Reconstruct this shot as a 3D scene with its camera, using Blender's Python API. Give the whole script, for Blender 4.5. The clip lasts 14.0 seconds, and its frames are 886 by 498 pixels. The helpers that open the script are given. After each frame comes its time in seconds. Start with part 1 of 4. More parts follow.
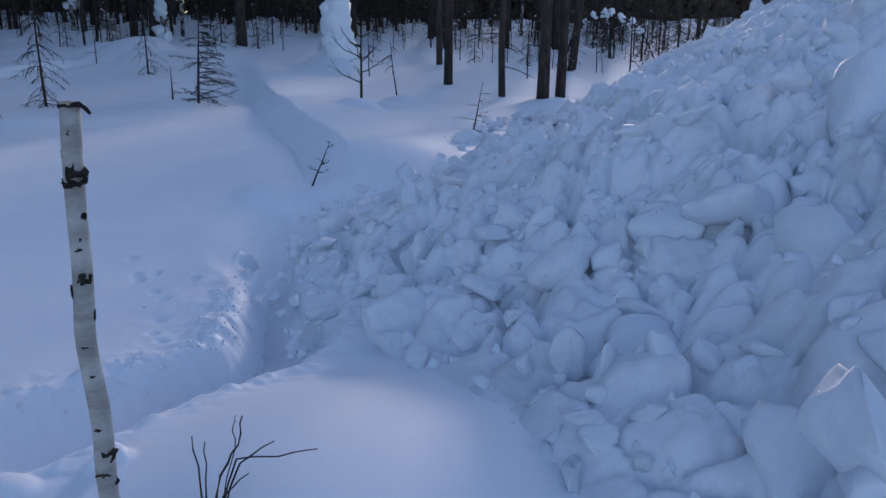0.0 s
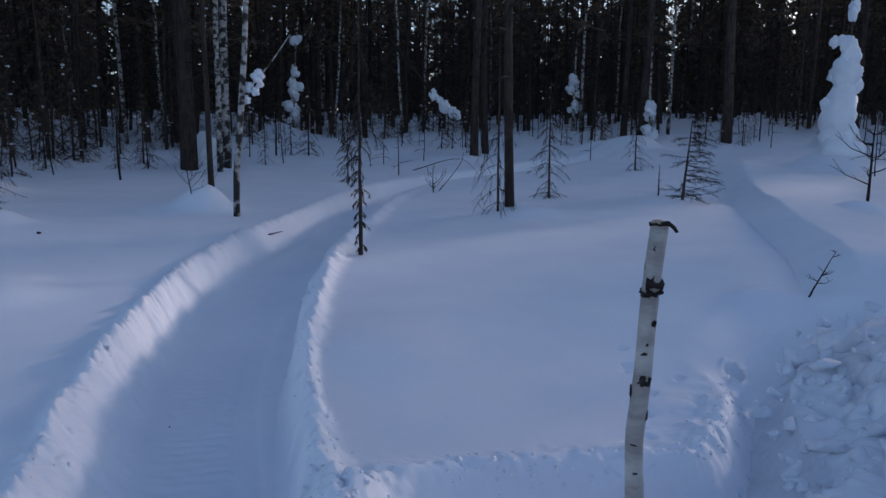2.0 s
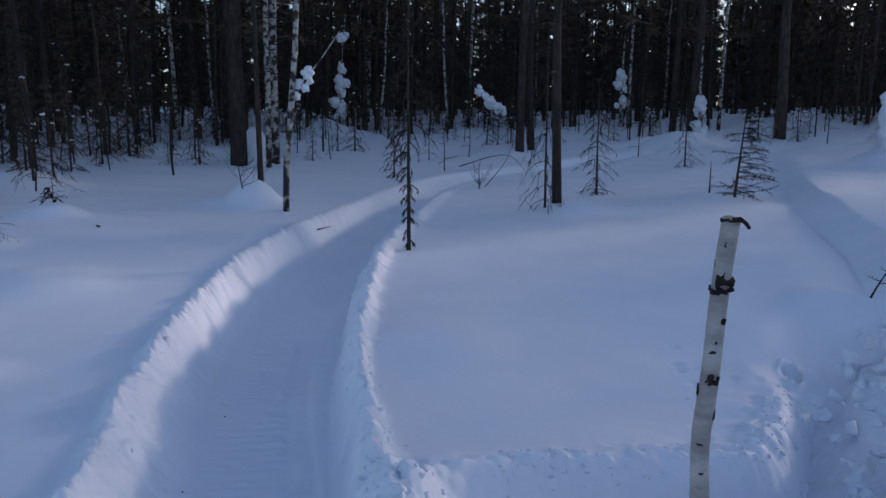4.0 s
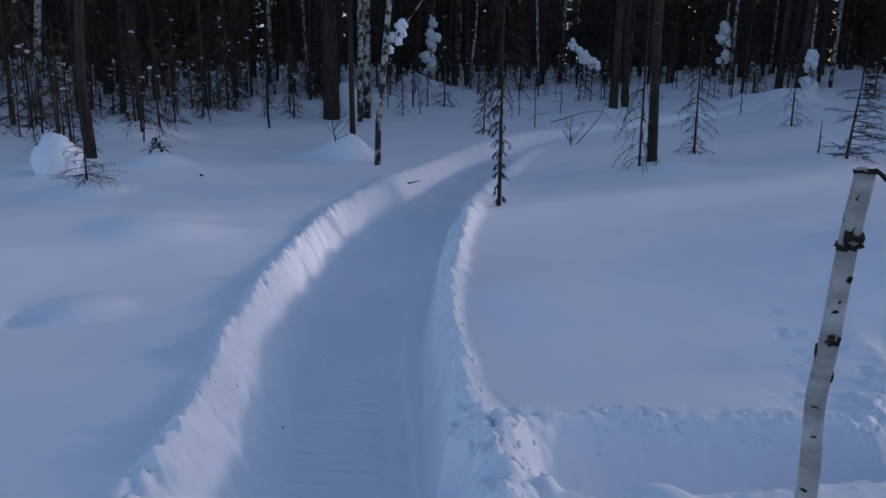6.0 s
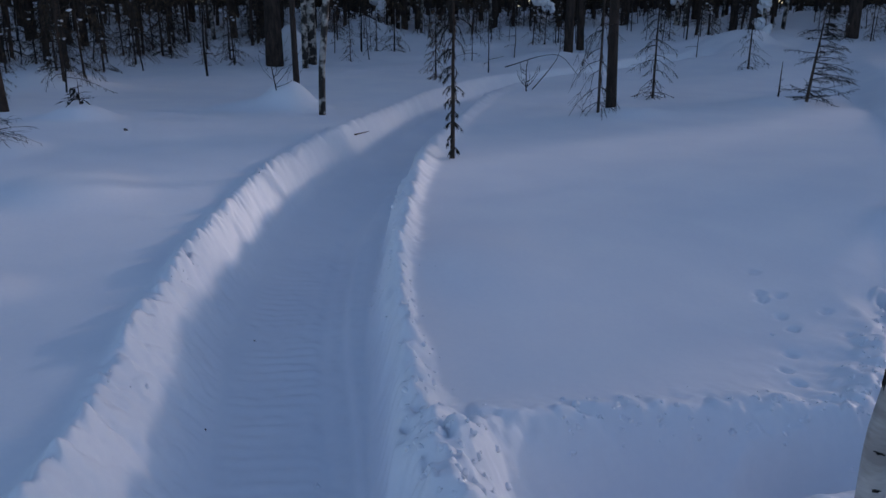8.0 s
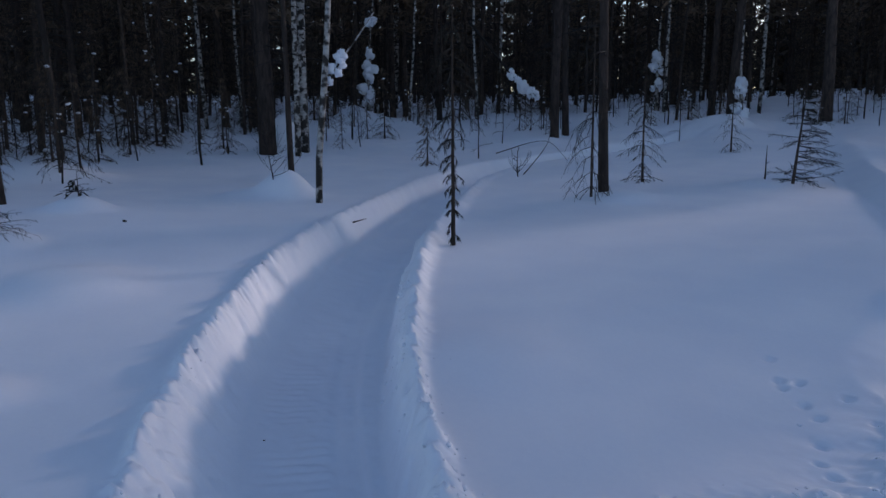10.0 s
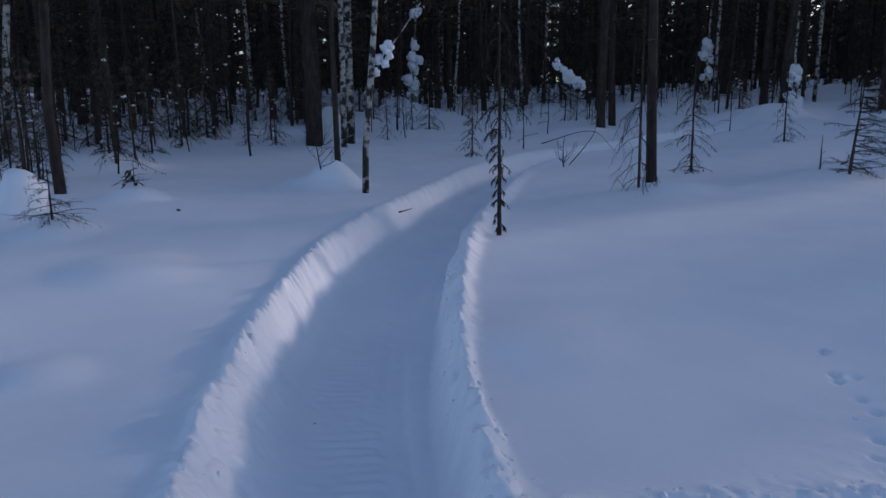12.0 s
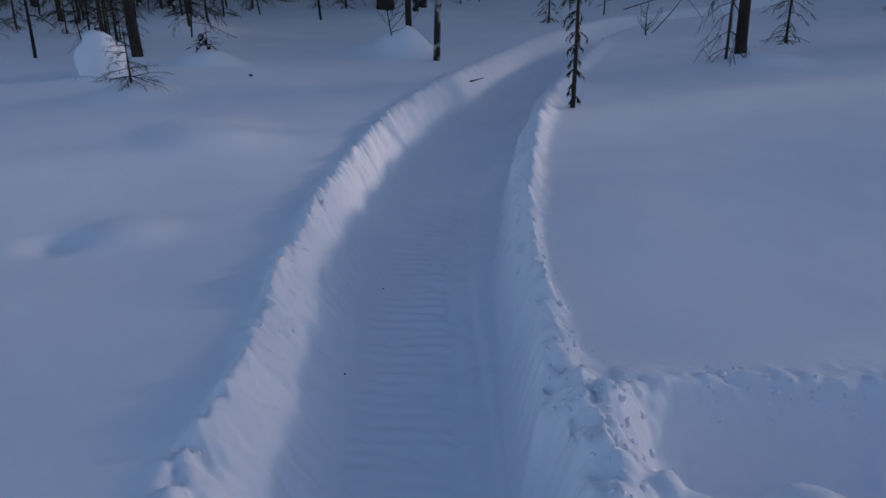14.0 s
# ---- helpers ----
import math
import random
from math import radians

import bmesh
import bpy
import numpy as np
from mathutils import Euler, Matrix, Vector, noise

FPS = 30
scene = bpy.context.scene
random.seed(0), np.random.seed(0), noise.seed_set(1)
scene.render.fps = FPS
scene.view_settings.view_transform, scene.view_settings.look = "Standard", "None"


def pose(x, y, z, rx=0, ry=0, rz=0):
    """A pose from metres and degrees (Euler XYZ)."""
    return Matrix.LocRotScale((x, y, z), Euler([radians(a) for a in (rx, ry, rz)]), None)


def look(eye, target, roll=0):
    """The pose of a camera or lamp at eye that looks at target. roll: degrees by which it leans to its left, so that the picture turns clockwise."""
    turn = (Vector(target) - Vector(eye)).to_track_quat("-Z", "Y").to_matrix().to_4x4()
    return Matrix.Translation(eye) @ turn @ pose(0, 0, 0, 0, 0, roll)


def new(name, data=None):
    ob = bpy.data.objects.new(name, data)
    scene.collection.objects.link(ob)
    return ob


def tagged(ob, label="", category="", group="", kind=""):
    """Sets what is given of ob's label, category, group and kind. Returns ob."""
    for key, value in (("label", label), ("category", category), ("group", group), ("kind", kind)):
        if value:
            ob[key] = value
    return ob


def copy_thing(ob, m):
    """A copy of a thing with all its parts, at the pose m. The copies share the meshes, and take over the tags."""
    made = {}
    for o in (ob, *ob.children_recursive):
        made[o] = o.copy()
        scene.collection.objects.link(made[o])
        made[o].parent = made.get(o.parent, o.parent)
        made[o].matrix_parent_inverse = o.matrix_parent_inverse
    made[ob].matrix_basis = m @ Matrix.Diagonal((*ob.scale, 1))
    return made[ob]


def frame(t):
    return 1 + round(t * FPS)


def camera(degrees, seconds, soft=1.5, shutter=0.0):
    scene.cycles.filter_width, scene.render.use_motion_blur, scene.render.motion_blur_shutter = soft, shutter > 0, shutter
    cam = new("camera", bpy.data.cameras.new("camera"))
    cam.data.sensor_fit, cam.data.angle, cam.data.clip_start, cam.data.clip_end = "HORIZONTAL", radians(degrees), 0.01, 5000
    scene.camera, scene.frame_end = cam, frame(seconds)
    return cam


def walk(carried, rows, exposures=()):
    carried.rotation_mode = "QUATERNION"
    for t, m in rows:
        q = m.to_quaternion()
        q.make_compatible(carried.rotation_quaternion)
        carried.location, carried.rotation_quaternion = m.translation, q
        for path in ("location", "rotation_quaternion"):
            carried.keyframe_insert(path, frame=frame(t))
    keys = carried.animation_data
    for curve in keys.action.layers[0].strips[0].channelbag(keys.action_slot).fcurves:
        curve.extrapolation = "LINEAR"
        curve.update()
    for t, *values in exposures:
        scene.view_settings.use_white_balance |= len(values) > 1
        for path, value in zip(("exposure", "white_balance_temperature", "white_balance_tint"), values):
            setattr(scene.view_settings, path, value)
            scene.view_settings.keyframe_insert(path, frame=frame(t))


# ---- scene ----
cam = camera(63.6, 14.0)
METRES, EYE, TILT, LEAN, TURN = 1.6, 1.5, -18.0, 0.0, 0.0
PATH = [
    (0, (-0.8, 0.491, 1.093), (-0.82, 2.421, 0.566), 0.5),
    (0.5, (-0.911, 0.412, 1.116), (-1.739, 2.166, 0.629), -0.2),
    (1, (-0.913, 0.426, 1.126), (-2.048, 2.034, 0.771), 0.2),
    (1.5, (-0.919, 0.426, 1.139), (-2.005, 2.08, 0.85), 0.4),
    (2, (-0.982, 0.406, 1.147), (-2.167, 1.992, 0.863), 0.2),
    (2.5, (-1.022, 0.393, 1.144), (-2.283, 1.916, 0.844), 0.5),
    (3, (-1.018, 0.39, 1.142), (-2.292, 1.9, 0.829), 0.8),
    (3.2, (-1.018, 0.395, 1.141), (-2.284, 1.913, 0.834), 0.3),
    (5.3, (-1.01, 0.338, 1.149), (-2.345, 1.801, 0.872), 0.4),
    (5.5, (-1.025, 0.338, 1.14), (-2.409, 1.739, 0.795), 0.6),
    (6, (-1.048, 0.345, 1.12), (-2.482, 1.678, 0.707), 0.6),
    (6.5, (-1.091, 0.373, 1.099), (-2.457, 1.744, 0.596), -1.2),
    (7, (-1.16, 0.428, 1.09), (-2.529, 1.8, 0.597), 1.3),
    (7.5, (-1.267, 0.542, 1.072), (-2.661, 1.894, 0.595), 0.9),
    (8, (-1.341, 0.675, 1.103), (-2.662, 2.071, 0.55), 0.2),
    (8.5, (-1.378, 0.671, 1.141), (-2.685, 2.119, 0.698), -0.8),
    (9, (-1.438, 0.626, 1.181), (-2.751, 2.079, 0.776), -0.1),
    (9.2, (-1.469, 0.639, 1.161), (-2.798, 2.089, 0.797), -0.9),
    (11.3, (-1.457, 0.575, 1.139), (-2.781, 2.039, 0.818), -0.1),
    (11.5, (-1.456, 0.575, 1.139), (-2.82, 1.999, 0.804), -0.5),
    (12, (-1.466, 0.58, 1.134), (-2.877, 1.952, 0.78), -0.7),
    (12.5, (-1.471, 0.572, 1.154), (-2.92, 1.869, 0.685), -0.5),
    (13, (-1.477, 0.587, 1.128), (-2.965, 1.715, 0.413), -0.6),
    (13.5, (-1.475, 0.586, 1.13), (-2.956, 1.706, 0.386), -0.7),
    (14, (-1.467, 0.581, 1.136), (-2.935, 1.747, 0.439), -0.4),
]
EXPOSURES = [(0, 1.78, 6150, 22), (0.8, 1.56, 6250, 22), (2.8, 1.48, 6250, 22), (5.4, 1.62, 6250, 22), (6.5, 1.38, 6250, 22), (9, 1.33, 6250, 22), (11.6, 1.43, 6250, 22), (14, 1.18, 6250, 22)]
walk(cam, [(t, look(eye, target, roll)) for t, eye, target, roll in PATH], EXPOSURES)

# ---- light ----
SUN_YAW, SUN_UP = -13.0, 11.5       # degrees: right of the first view's axis, above the horizon
world = bpy.data.worlds.new("world")
scene.world = world
world.use_nodes = True
wn = world.node_tree.nodes
sky = wn.new("ShaderNodeTexSky")
sky.sky_type = "NISHITA"
sky.sun_disc = False
sky.sun_elevation = radians(SUN_UP)
sky.sun_rotation = radians(-SUN_YAW)
sky.ozone_density = 2.0
world.node_tree.links.new(sky.outputs[0], wn["Background"].inputs[0])
wn["Background"].inputs[1].default_value = 0.075
sun_data = bpy.data.lights.new("sun", "SUN")
sun_data.energy, sun_data.angle, sun_data.color = 1.15, radians(5.0), (1.0, 0.87, 0.76)
sun = new("sun", sun_data)
sun.matrix_world = look((0, 0, 0), (-math.sin(radians(-SUN_YAW)) * math.cos(radians(SUN_UP)), -math.cos(radians(SUN_YAW)) * math.cos(radians(SUN_UP)), -math.sin(radians(SUN_UP))))

# ---- materials ----


def material(name, colour, rough=0.8, dark=None, scale=6.0, stretch=(1, 1, 1), bump=0.3, fine=40.0, spread=(0.35, 0.7), per_object=0.0):
    """Two scales of noise between two colours, with relief."""
    m = bpy.data.materials.new(name)
    m.use_nodes = True
    nt = m.node_tree
    b = nt.nodes["Principled BSDF"]
    b.inputs["Roughness"].default_value = rough
    b.inputs["Specular IOR Level"].default_value = 0.25
    tc = nt.nodes.new("ShaderNodeTexCoord")
    mp = nt.nodes.new("ShaderNodeMapping")
    mp.inputs["Scale"].default_value = stretch
    nt.links.new(tc.outputs["Object"], mp.inputs["Vector"])
    n1 = nt.nodes.new("ShaderNodeTexNoise")
    n1.inputs["Scale"].default_value, n1.inputs["Detail"].default_value = scale, 6
    n2 = nt.nodes.new("ShaderNodeTexNoise")
    n2.inputs["Scale"].default_value, n2.inputs["Detail"].default_value = fine, 4
    for n in (n1, n2):
        nt.links.new(mp.outputs[0], n.inputs["Vector"])
    ramp = nt.nodes.new("ShaderNodeValToRGB")
    ramp.color_ramp.elements[0].position, ramp.color_ramp.elements[1].position = spread
    ramp.color_ramp.elements[0].color = (*(dark or [c * 0.6 for c in colour]), 1)
    ramp.color_ramp.elements[1].color = (*colour, 1)
    mix = nt.nodes.new("ShaderNodeMath")
    mix.operation = "MULTIPLY_ADD"
    mix.inputs[1].default_value = 0.3
    nt.links.new(n2.outputs["Fac"], mix.inputs[0])
    sub = nt.nodes.new("ShaderNodeMath")
    sub.operation = "SUBTRACT"
    sub.inputs[1].default_value = 0.15
    nt.links.new(n1.outputs["Fac"], sub.inputs[0])
    nt.links.new(sub.outputs[0], mix.inputs[2])
    nt.links.new(mix.outputs[0], ramp.inputs[0])
    if per_object:
        oi = nt.nodes.new("ShaderNodeObjectInfo")
        hsv = nt.nodes.new("ShaderNodeHueSaturation")
        mr = nt.nodes.new("ShaderNodeMapRange")
        mr.inputs[3].default_value, mr.inputs[4].default_value = 1 - per_object, 1 + per_object
        nt.links.new(oi.outputs["Random"], mr.inputs[0])
        nt.links.new(mr.outputs[0], hsv.inputs["Value"])
        nt.links.new(ramp.outputs[0], hsv.inputs["Color"])
        nt.links.new(hsv.outputs[0], b.inputs["Base Color"])
    else:
        nt.links.new(ramp.outputs[0], b.inputs["Base Color"])
    bp = nt.nodes.new("ShaderNodeBump")
    bp.inputs["Strength"].default_value, bp.inputs["Distance"].default_value = bump, 0.01
    nt.links.new(mix.outputs[0], bp.inputs["Height"])
    nt.links.new(bp.outputs[0], b.inputs["Normal"])
    return m


SNOW = material("snow", (0.86, 0.88, 0.91), 0.65, (0.80, 0.83, 0.88), 1.6, bump=0.14, fine=38.0)
SNOW_BLOCK = material("snow_block", (0.80, 0.82, 0.85), 0.7, (0.72, 0.76, 0.82), 3.0, bump=0.9, fine=22.0, per_object=0.03)
SNOW_DIRTY = material("snow_rubble", (0.78, 0.80, 0.84), 0.7, (0.58, 0.60, 0.63), 1.7, bump=1.0, fine=26.0, spread=(0.25, 0.55))
BARK = material("pine_bark", (0.078, 0.056, 0.046), 0.95, (0.026, 0.021, 0.018), 14.0, (1, 1, 0.25), 0.9, 60.0, per_object=0.2)
BARK_DARK = material("spruce_bark", (0.085, 0.060, 0.046), 0.95, (0.034, 0.026, 0.021), 18.0, (1, 1, 0.35), 0.8, 70.0, per_object=0.2)
TWIG = material("twig_bark", (0.036, 0.029, 0.025), 0.85, (0.014, 0.012, 0.010), 30.0, bump=0.3, fine=120.0)
NEEDLE = material("needles", (0.17, 0.117, 0.076), 0.85, (0.09, 0.064, 0.044), 5.0, bump=0.2, fine=50.0, per_object=0.25)
NEEDLE_DRY = material("dry_needles", (0.042, 0.037, 0.026), 0.85, (0.022, 0.02, 0.014), 6.0, bump=0.2, fine=50.0)
BIRCH = material("birch_bark", (0.49, 0.465, 0.43), 0.65, (0.29, 0.265, 0.24), 7.0, (1, 1, 3.0), 0.35, 60.0)
BIRCH_MARK = material("birch_scar", (0.05, 0.04, 0.034), 0.95, (0.015, 0.012, 0.01), 40.0, bump=1.0, fine=160.0)
CUT_WOOD = material("cut_wood", (0.46, 0.37, 0.26), 0.8, (0.30, 0.22, 0.15), 30.0, bump=0.4, fine=120.0)


def birch_trunk_material():
    """White bark with dark horizontal scars and dark rough patches."""
    m = BIRCH.copy()
    m.name = "birch_bark_scarred"
    nt = m.node_tree
    b = nt.nodes["Principled BSDF"]
    src = b.inputs["Base Color"].links[0].from_socket
    tc = nt.nodes.new("ShaderNodeTexCoord")
    mp = nt.nodes.new("ShaderNodeMapping")
    mp.inputs["Scale"].default_value = (8, 8, 9)
    nt.links.new(tc.outputs["Object"], mp.inputs["Vector"])
    n = nt.nodes.new("ShaderNodeTexNoise")
    n.inputs["Scale"].default_value, n.inputs["Detail"].default_value = 1.0, 3
    nt.links.new(mp.outputs[0], n.inputs["Vector"])
    r = nt.nodes.new("ShaderNodeValToRGB")
    r.color_ramp.elements[0].position, r.color_ramp.elements[1].position = 0.47, 0.56
    # the foot of the trunk is rough and dark, breaking up into white higher on
    sep = nt.nodes.new("ShaderNodeSeparateXYZ")
    nt.links.new(tc.outputs["Object"], sep.inputs[0])
    low = nt.nodes.new("ShaderNodeMapRange")
    low.inputs[1].default_value, low.inputs[2].default_value = 0.1, 1.3
    low.inputs[3].default_value, low.inputs[4].default_value = 0.085, 0.0
    nt.links.new(sep.outputs[2], low.inputs[0])
    rough_foot = nt.nodes.new("ShaderNodeMath")
    rough_foot.operation = "ADD"
    nt.links.new(n.outputs["Fac"], rough_foot.inputs[0])
    nt.links.new(low.outputs[0], rough_foot.inputs[1])
    mx = nt.nodes.new("ShaderNodeMixRGB")
    mx.inputs[2].default_value = (0.03, 0.026, 0.022, 1)
    nt.links.new(rough_foot.outputs[0], r.inputs[0])
    nt.links.new(r.outputs[0], mx.inputs[0])
    nt.links.new(src, mx.inputs[1])
    nt.links.new(mx.outputs[0], b.inputs["Base Color"])
    return m


BIRCH_SCARRED = birch_trunk_material()

# ---- mesh helpers ----


class Geo:
    """Collects vertices and faces of one mesh."""

    def __init__(self):
        self.v, self.f = [], []

    def tube(self, pts, radii, sides=6, wob=0.0):
        pts = [Vector(p) for p in pts]
        base = len(self.v)
        for i, p in enumerate(pts):
            a = pts[max(i - 1, 0)]
            b = pts[min(i + 1, len(pts) - 1)]
            d = (b - a).normalized()
            u = d.cross(Vector((0, 0, 1)) if abs(d.z) < 0.9 else Vector((1, 0, 0))).normalized()
            w = d.cross(u)
            for k in range(sides):
                t = 2 * math.pi * k / sides
                r = radii[i] * (1 + wob * random.uniform(-1, 1))
                self.v.append(p + (u * math.cos(t) + w * math.sin(t)) * r)
        for i in range(len(pts) - 1):
            for k in range(sides):
                a = base + i * sides + k
                b = base + i * sides + (k + 1) % sides
                self.f.append((a, b, b + sides, a + sides))
        self.f.append(tuple(base + k for k in reversed(range(sides))))
        self.f.append(tuple(base + (len(pts) - 1) * sides + k for k in range(sides)))

    def spray(self, p, d, length, width, droop=0.2):
        """A flat needle-covered twig: a narrow kite with a notched outline."""
        p, d = Vector(p), Vector(d).normalized()
        side = d.cross(Vector((random.uniform(-0.5, 0.5), random.uniform(-0.5, 0.5), 1))).normalized()
        n = len(self.v)
        mid = p + d * length * 0.45 - Vector((0, 0, droop * length * 0.3))
        self.v += [p, mid + side * width, p + d * length - Vector((0, 0, droop * length)), mid - side * width, mid + Vector((0, 0, width * 0.35))]
        self.f += [(n, n + 1, n + 4), (n + 1, n + 2, n + 4), (n + 2, n + 3, n + 4), (n + 3, n, n + 4)]

    def lump(self, c, r, squash=(1, 1, 0.8), rings=7, sides=10, rough=0.18, seed=0):
        """A rounded, uneven lump of snow."""
        base = len(self.v)
        c = Vector(c)
        for i in range(rings + 1):
            th = math.pi * i / rings
            for k in range(sides):
                ph = 2 * math.pi * k / sides
                d = Vector((math.sin(th) * math.cos(ph), math.sin(th) * math.sin(ph), math.cos(th)))
                q = 1 + rough * 2 * noise.noise(d * 1.6 + Vector((seed * 7.3, seed * 3.1, 0))) + rough * noise.noise(d * 4 + Vector((seed, 0, seed * 2.2)))
                self.v.append(c + Vector((d.x * squash[0], d.y * squash[1], d.z * squash[2])) * r * q)
        for i in range(rings):
            for k in range(sides):
                a, b = base + i * sides + k, base + i * sides + (k + 1) % sides
                self.f.append((a, a + sides, b + sides, b))

    def mesh(self, name, mat, smooth=True):
        me = bpy.data.meshes.new(name)
        me.from_pydata([tuple(p) for p in self.v], [], self.f)
        me.materials.append(mat)
        if smooth:
            me.polygons.foreach_set("use_smooth", [True] * len(me.polygons))
        me.update()
        return me


def part(name, geo, mat, parent=None, label="", smooth=True):
    ob = new(name, geo.mesh(name, mat, smooth))
    ob.parent = parent
    if label:
        tagged(ob, label)
    if name in ("branchwork", "deadwood", "needle_cover", "crown", "snow_cap"):
        tagged(ob, kind="stuff")
    return ob


def thing(name, m, label, category, group="", kind=""):
    ob = new(name)
    ob.empty_display_size = 0.1
    ob.matrix_basis = m
    return tagged(ob, label, category, group, kind)


# ---- terrain ----


def smooth_step(a, b, v):
    u = np.clip((v - a) / (b - a), 0, 1)
    return u * u * (3 - 2 * u)


def hash2(ix, iy, seed):
    h = (ix * 374761393 + iy * 668265263 + seed * 2246822519) & 0xFFFFFFFF
    h = ((h ^ (h >> 13)) * 1274126177) & 0xFFFFFFFF
    return ((h ^ (h >> 16)) & 0xFFFF) / 65535.0


def value_noise(x, y, size, seed):
    """Smooth noise of about -1 to 1."""
    x, y = np.asarray(x, float) / size, np.asarray(y, float) / size
    ix, iy = np.floor(x).astype(np.int64), np.floor(y).astype(np.int64)
    fx, fy = x - ix, y - iy
    fx, fy = fx * fx * fx * (fx * (fx * 6 - 15) + 10), fy * fy * fy * (fy * (fy * 6 - 15) + 10)
    a, b = hash2(ix, iy, seed), hash2(ix + 1, iy, seed)
    c, d = hash2(ix, iy + 1, seed), hash2(ix + 1, iy + 1, seed)
    return 2 * ((a * (1 - fx) + b * fx) * (1 - fy) + (c * (1 - fx) + d * fx) * fy) - 1


def billow(x, y, size, seed):
    """Rounded clumps with creases between them, 0 to about 1."""
    return np.abs(value_noise(x + 0.3 * size * value_noise(x, y, size * 0.7, seed + 3), y, size, seed)) * 1.6


def domes(x, y, size, seed):
    """Rounded clumps packed side by side, each of its own size, 0 in the creases to about 1."""
    x, y = np.asarray(x, float) / size, np.asarray(y, float) / size
    x, y = x + 0.35 * value_noise(x, y, 0.8, seed + 5), y + 0.35 * value_noise(x, y, 0.8, seed + 9)
    ix, iy = np.floor(x).astype(np.int64), np.floor(y).astype(np.int64)
    best = np.zeros(x.shape)
    for dx in (-1, 0, 1):
        for dy in (-1, 0, 1):
            jx, jy = ix + dx, iy + dy
            q = (x - jx - hash2(jx, jy, seed)) ** 2 + (y - jy - hash2(jx, jy, seed + 1)) ** 2
            best = np.maximum(best, (0.45 + 0.6 * hash2(jx, jy, seed + 2)) * np.sqrt(np.maximum(1 - q, 0)))
    return best


def rubble(x, y, size, seed):
    """Broken blocks: every cell its own height and tilt, with open joints. Returns height (about -1 to 1) and the joint's openness."""
    x, y = np.asarray(x, float) / size, np.asarray(y, float) / size
    x, y = x + 0.25 * value_noise(x, y, 0.6, seed + 5), y + 0.25 * value_noise(x, y, 0.6, seed + 9)
    ix, iy = np.floor(x).astype(np.int64), np.floor(y).astype(np.int64)
    f1 = np.full(x.shape, 9.0)
    f2 = np.full(x.shape, 9.0)
    h = np.zeros(x.shape)
    for dx in (-1, 0, 1):
        for dy in (-1, 0, 1):
            jx, jy = ix + dx, iy + dy
            ox, oy = x - jx - hash2(jx, jy, seed), y - jy - hash2(jx, jy, seed + 1)
            d = np.hypot(ox, oy)
            own = 2 * hash2(jx, jy, seed + 2) - 1 + (2 * hash2(jx, jy, seed + 3) - 1) * 1.3 * ox + (2 * hash2(jx, jy, seed + 4) - 1) * 1.3 * oy
            near = d < f1
            f2 = np.where(near, f1, np.minimum(f2, d))
            h = np.where(near, own, h)
            f1 = np.minimum(f1, d)
    return h, np.exp(-(f2 - f1) / 0.10)


def along(x, y, line):
    """Distance to a line of points, the side (left +, right -) and the way along it."""
    best = np.full(np.shape(x), 1e9)
    side = np.zeros(np.shape(x))
    run = np.zeros(np.shape(x))
    total = 0.0
    for (ax, ay), (bx, by) in zip(line[:-1], line[1:]):
        ux, uy = bx - ax, by - ay
        n = math.hypot(ux, uy)
        t = np.clip(((x - ax) * ux + (y - ay) * uy) / (n * n), 0, 1)
        d = np.hypot(x - ax - t * ux, y - ay - t * uy)
        s = (ux * (y - ay) - uy * (x - ax)) / n
        near = d < best
        side, run, best = np.where(near, s, side), np.where(near, total + t * n, run), np.minimum(best, d)
        total += n
    return best, np.sign(side), run


def rounded(line, times=2):
    """Chaikin's corner cutting."""
    for _ in range(times):
        out = [line[0]]
        for (ax, ay), (bx, by) in zip(line[:-1], line[1:]):
            out += [(0.75 * ax + 0.25 * bx, 0.75 * ay + 0.25 * by), (0.25 * ax + 0.75 * bx, 0.25 * ay + 0.75 * by)]
        line = out + [line[-1]]
    return line


TRAIL = rounded([(4.0, -3.4), (0.5, -0.9), (-1.7, 0.75), (-2.6, 1.42), (-3.35, 2.02), (-4.02, 2.5), (-4.7, 3.1), (-5.35, 3.75), (-6.1, 4.7), (-6.95, 5.9), (-8.2, 7.8), (-9.3, 9.7), (-9.9, 11.5), (-9.9, 14.0), (-9.0, 18.0)])
SCOOP = rounded([(-2.27, 2.17), (-2.1, 2.47), (-1.82, 2.87), (-1.5, 3.3), (-1.6, 3.9), (-1.72, 4.5), (-1.72, 5.1), (-1.72, 5.55)])
LANE = rounded([(-1.85, 5.75), (-1.93, 6.06), (-2.03, 6.44), (-2.22, 7.03), (-2.42, 7.71), (-2.78, 8.5), (-3.45, 10.17), (-4.42, 12.93), (-5.4, 16.0), (-6.4, 19.0)])
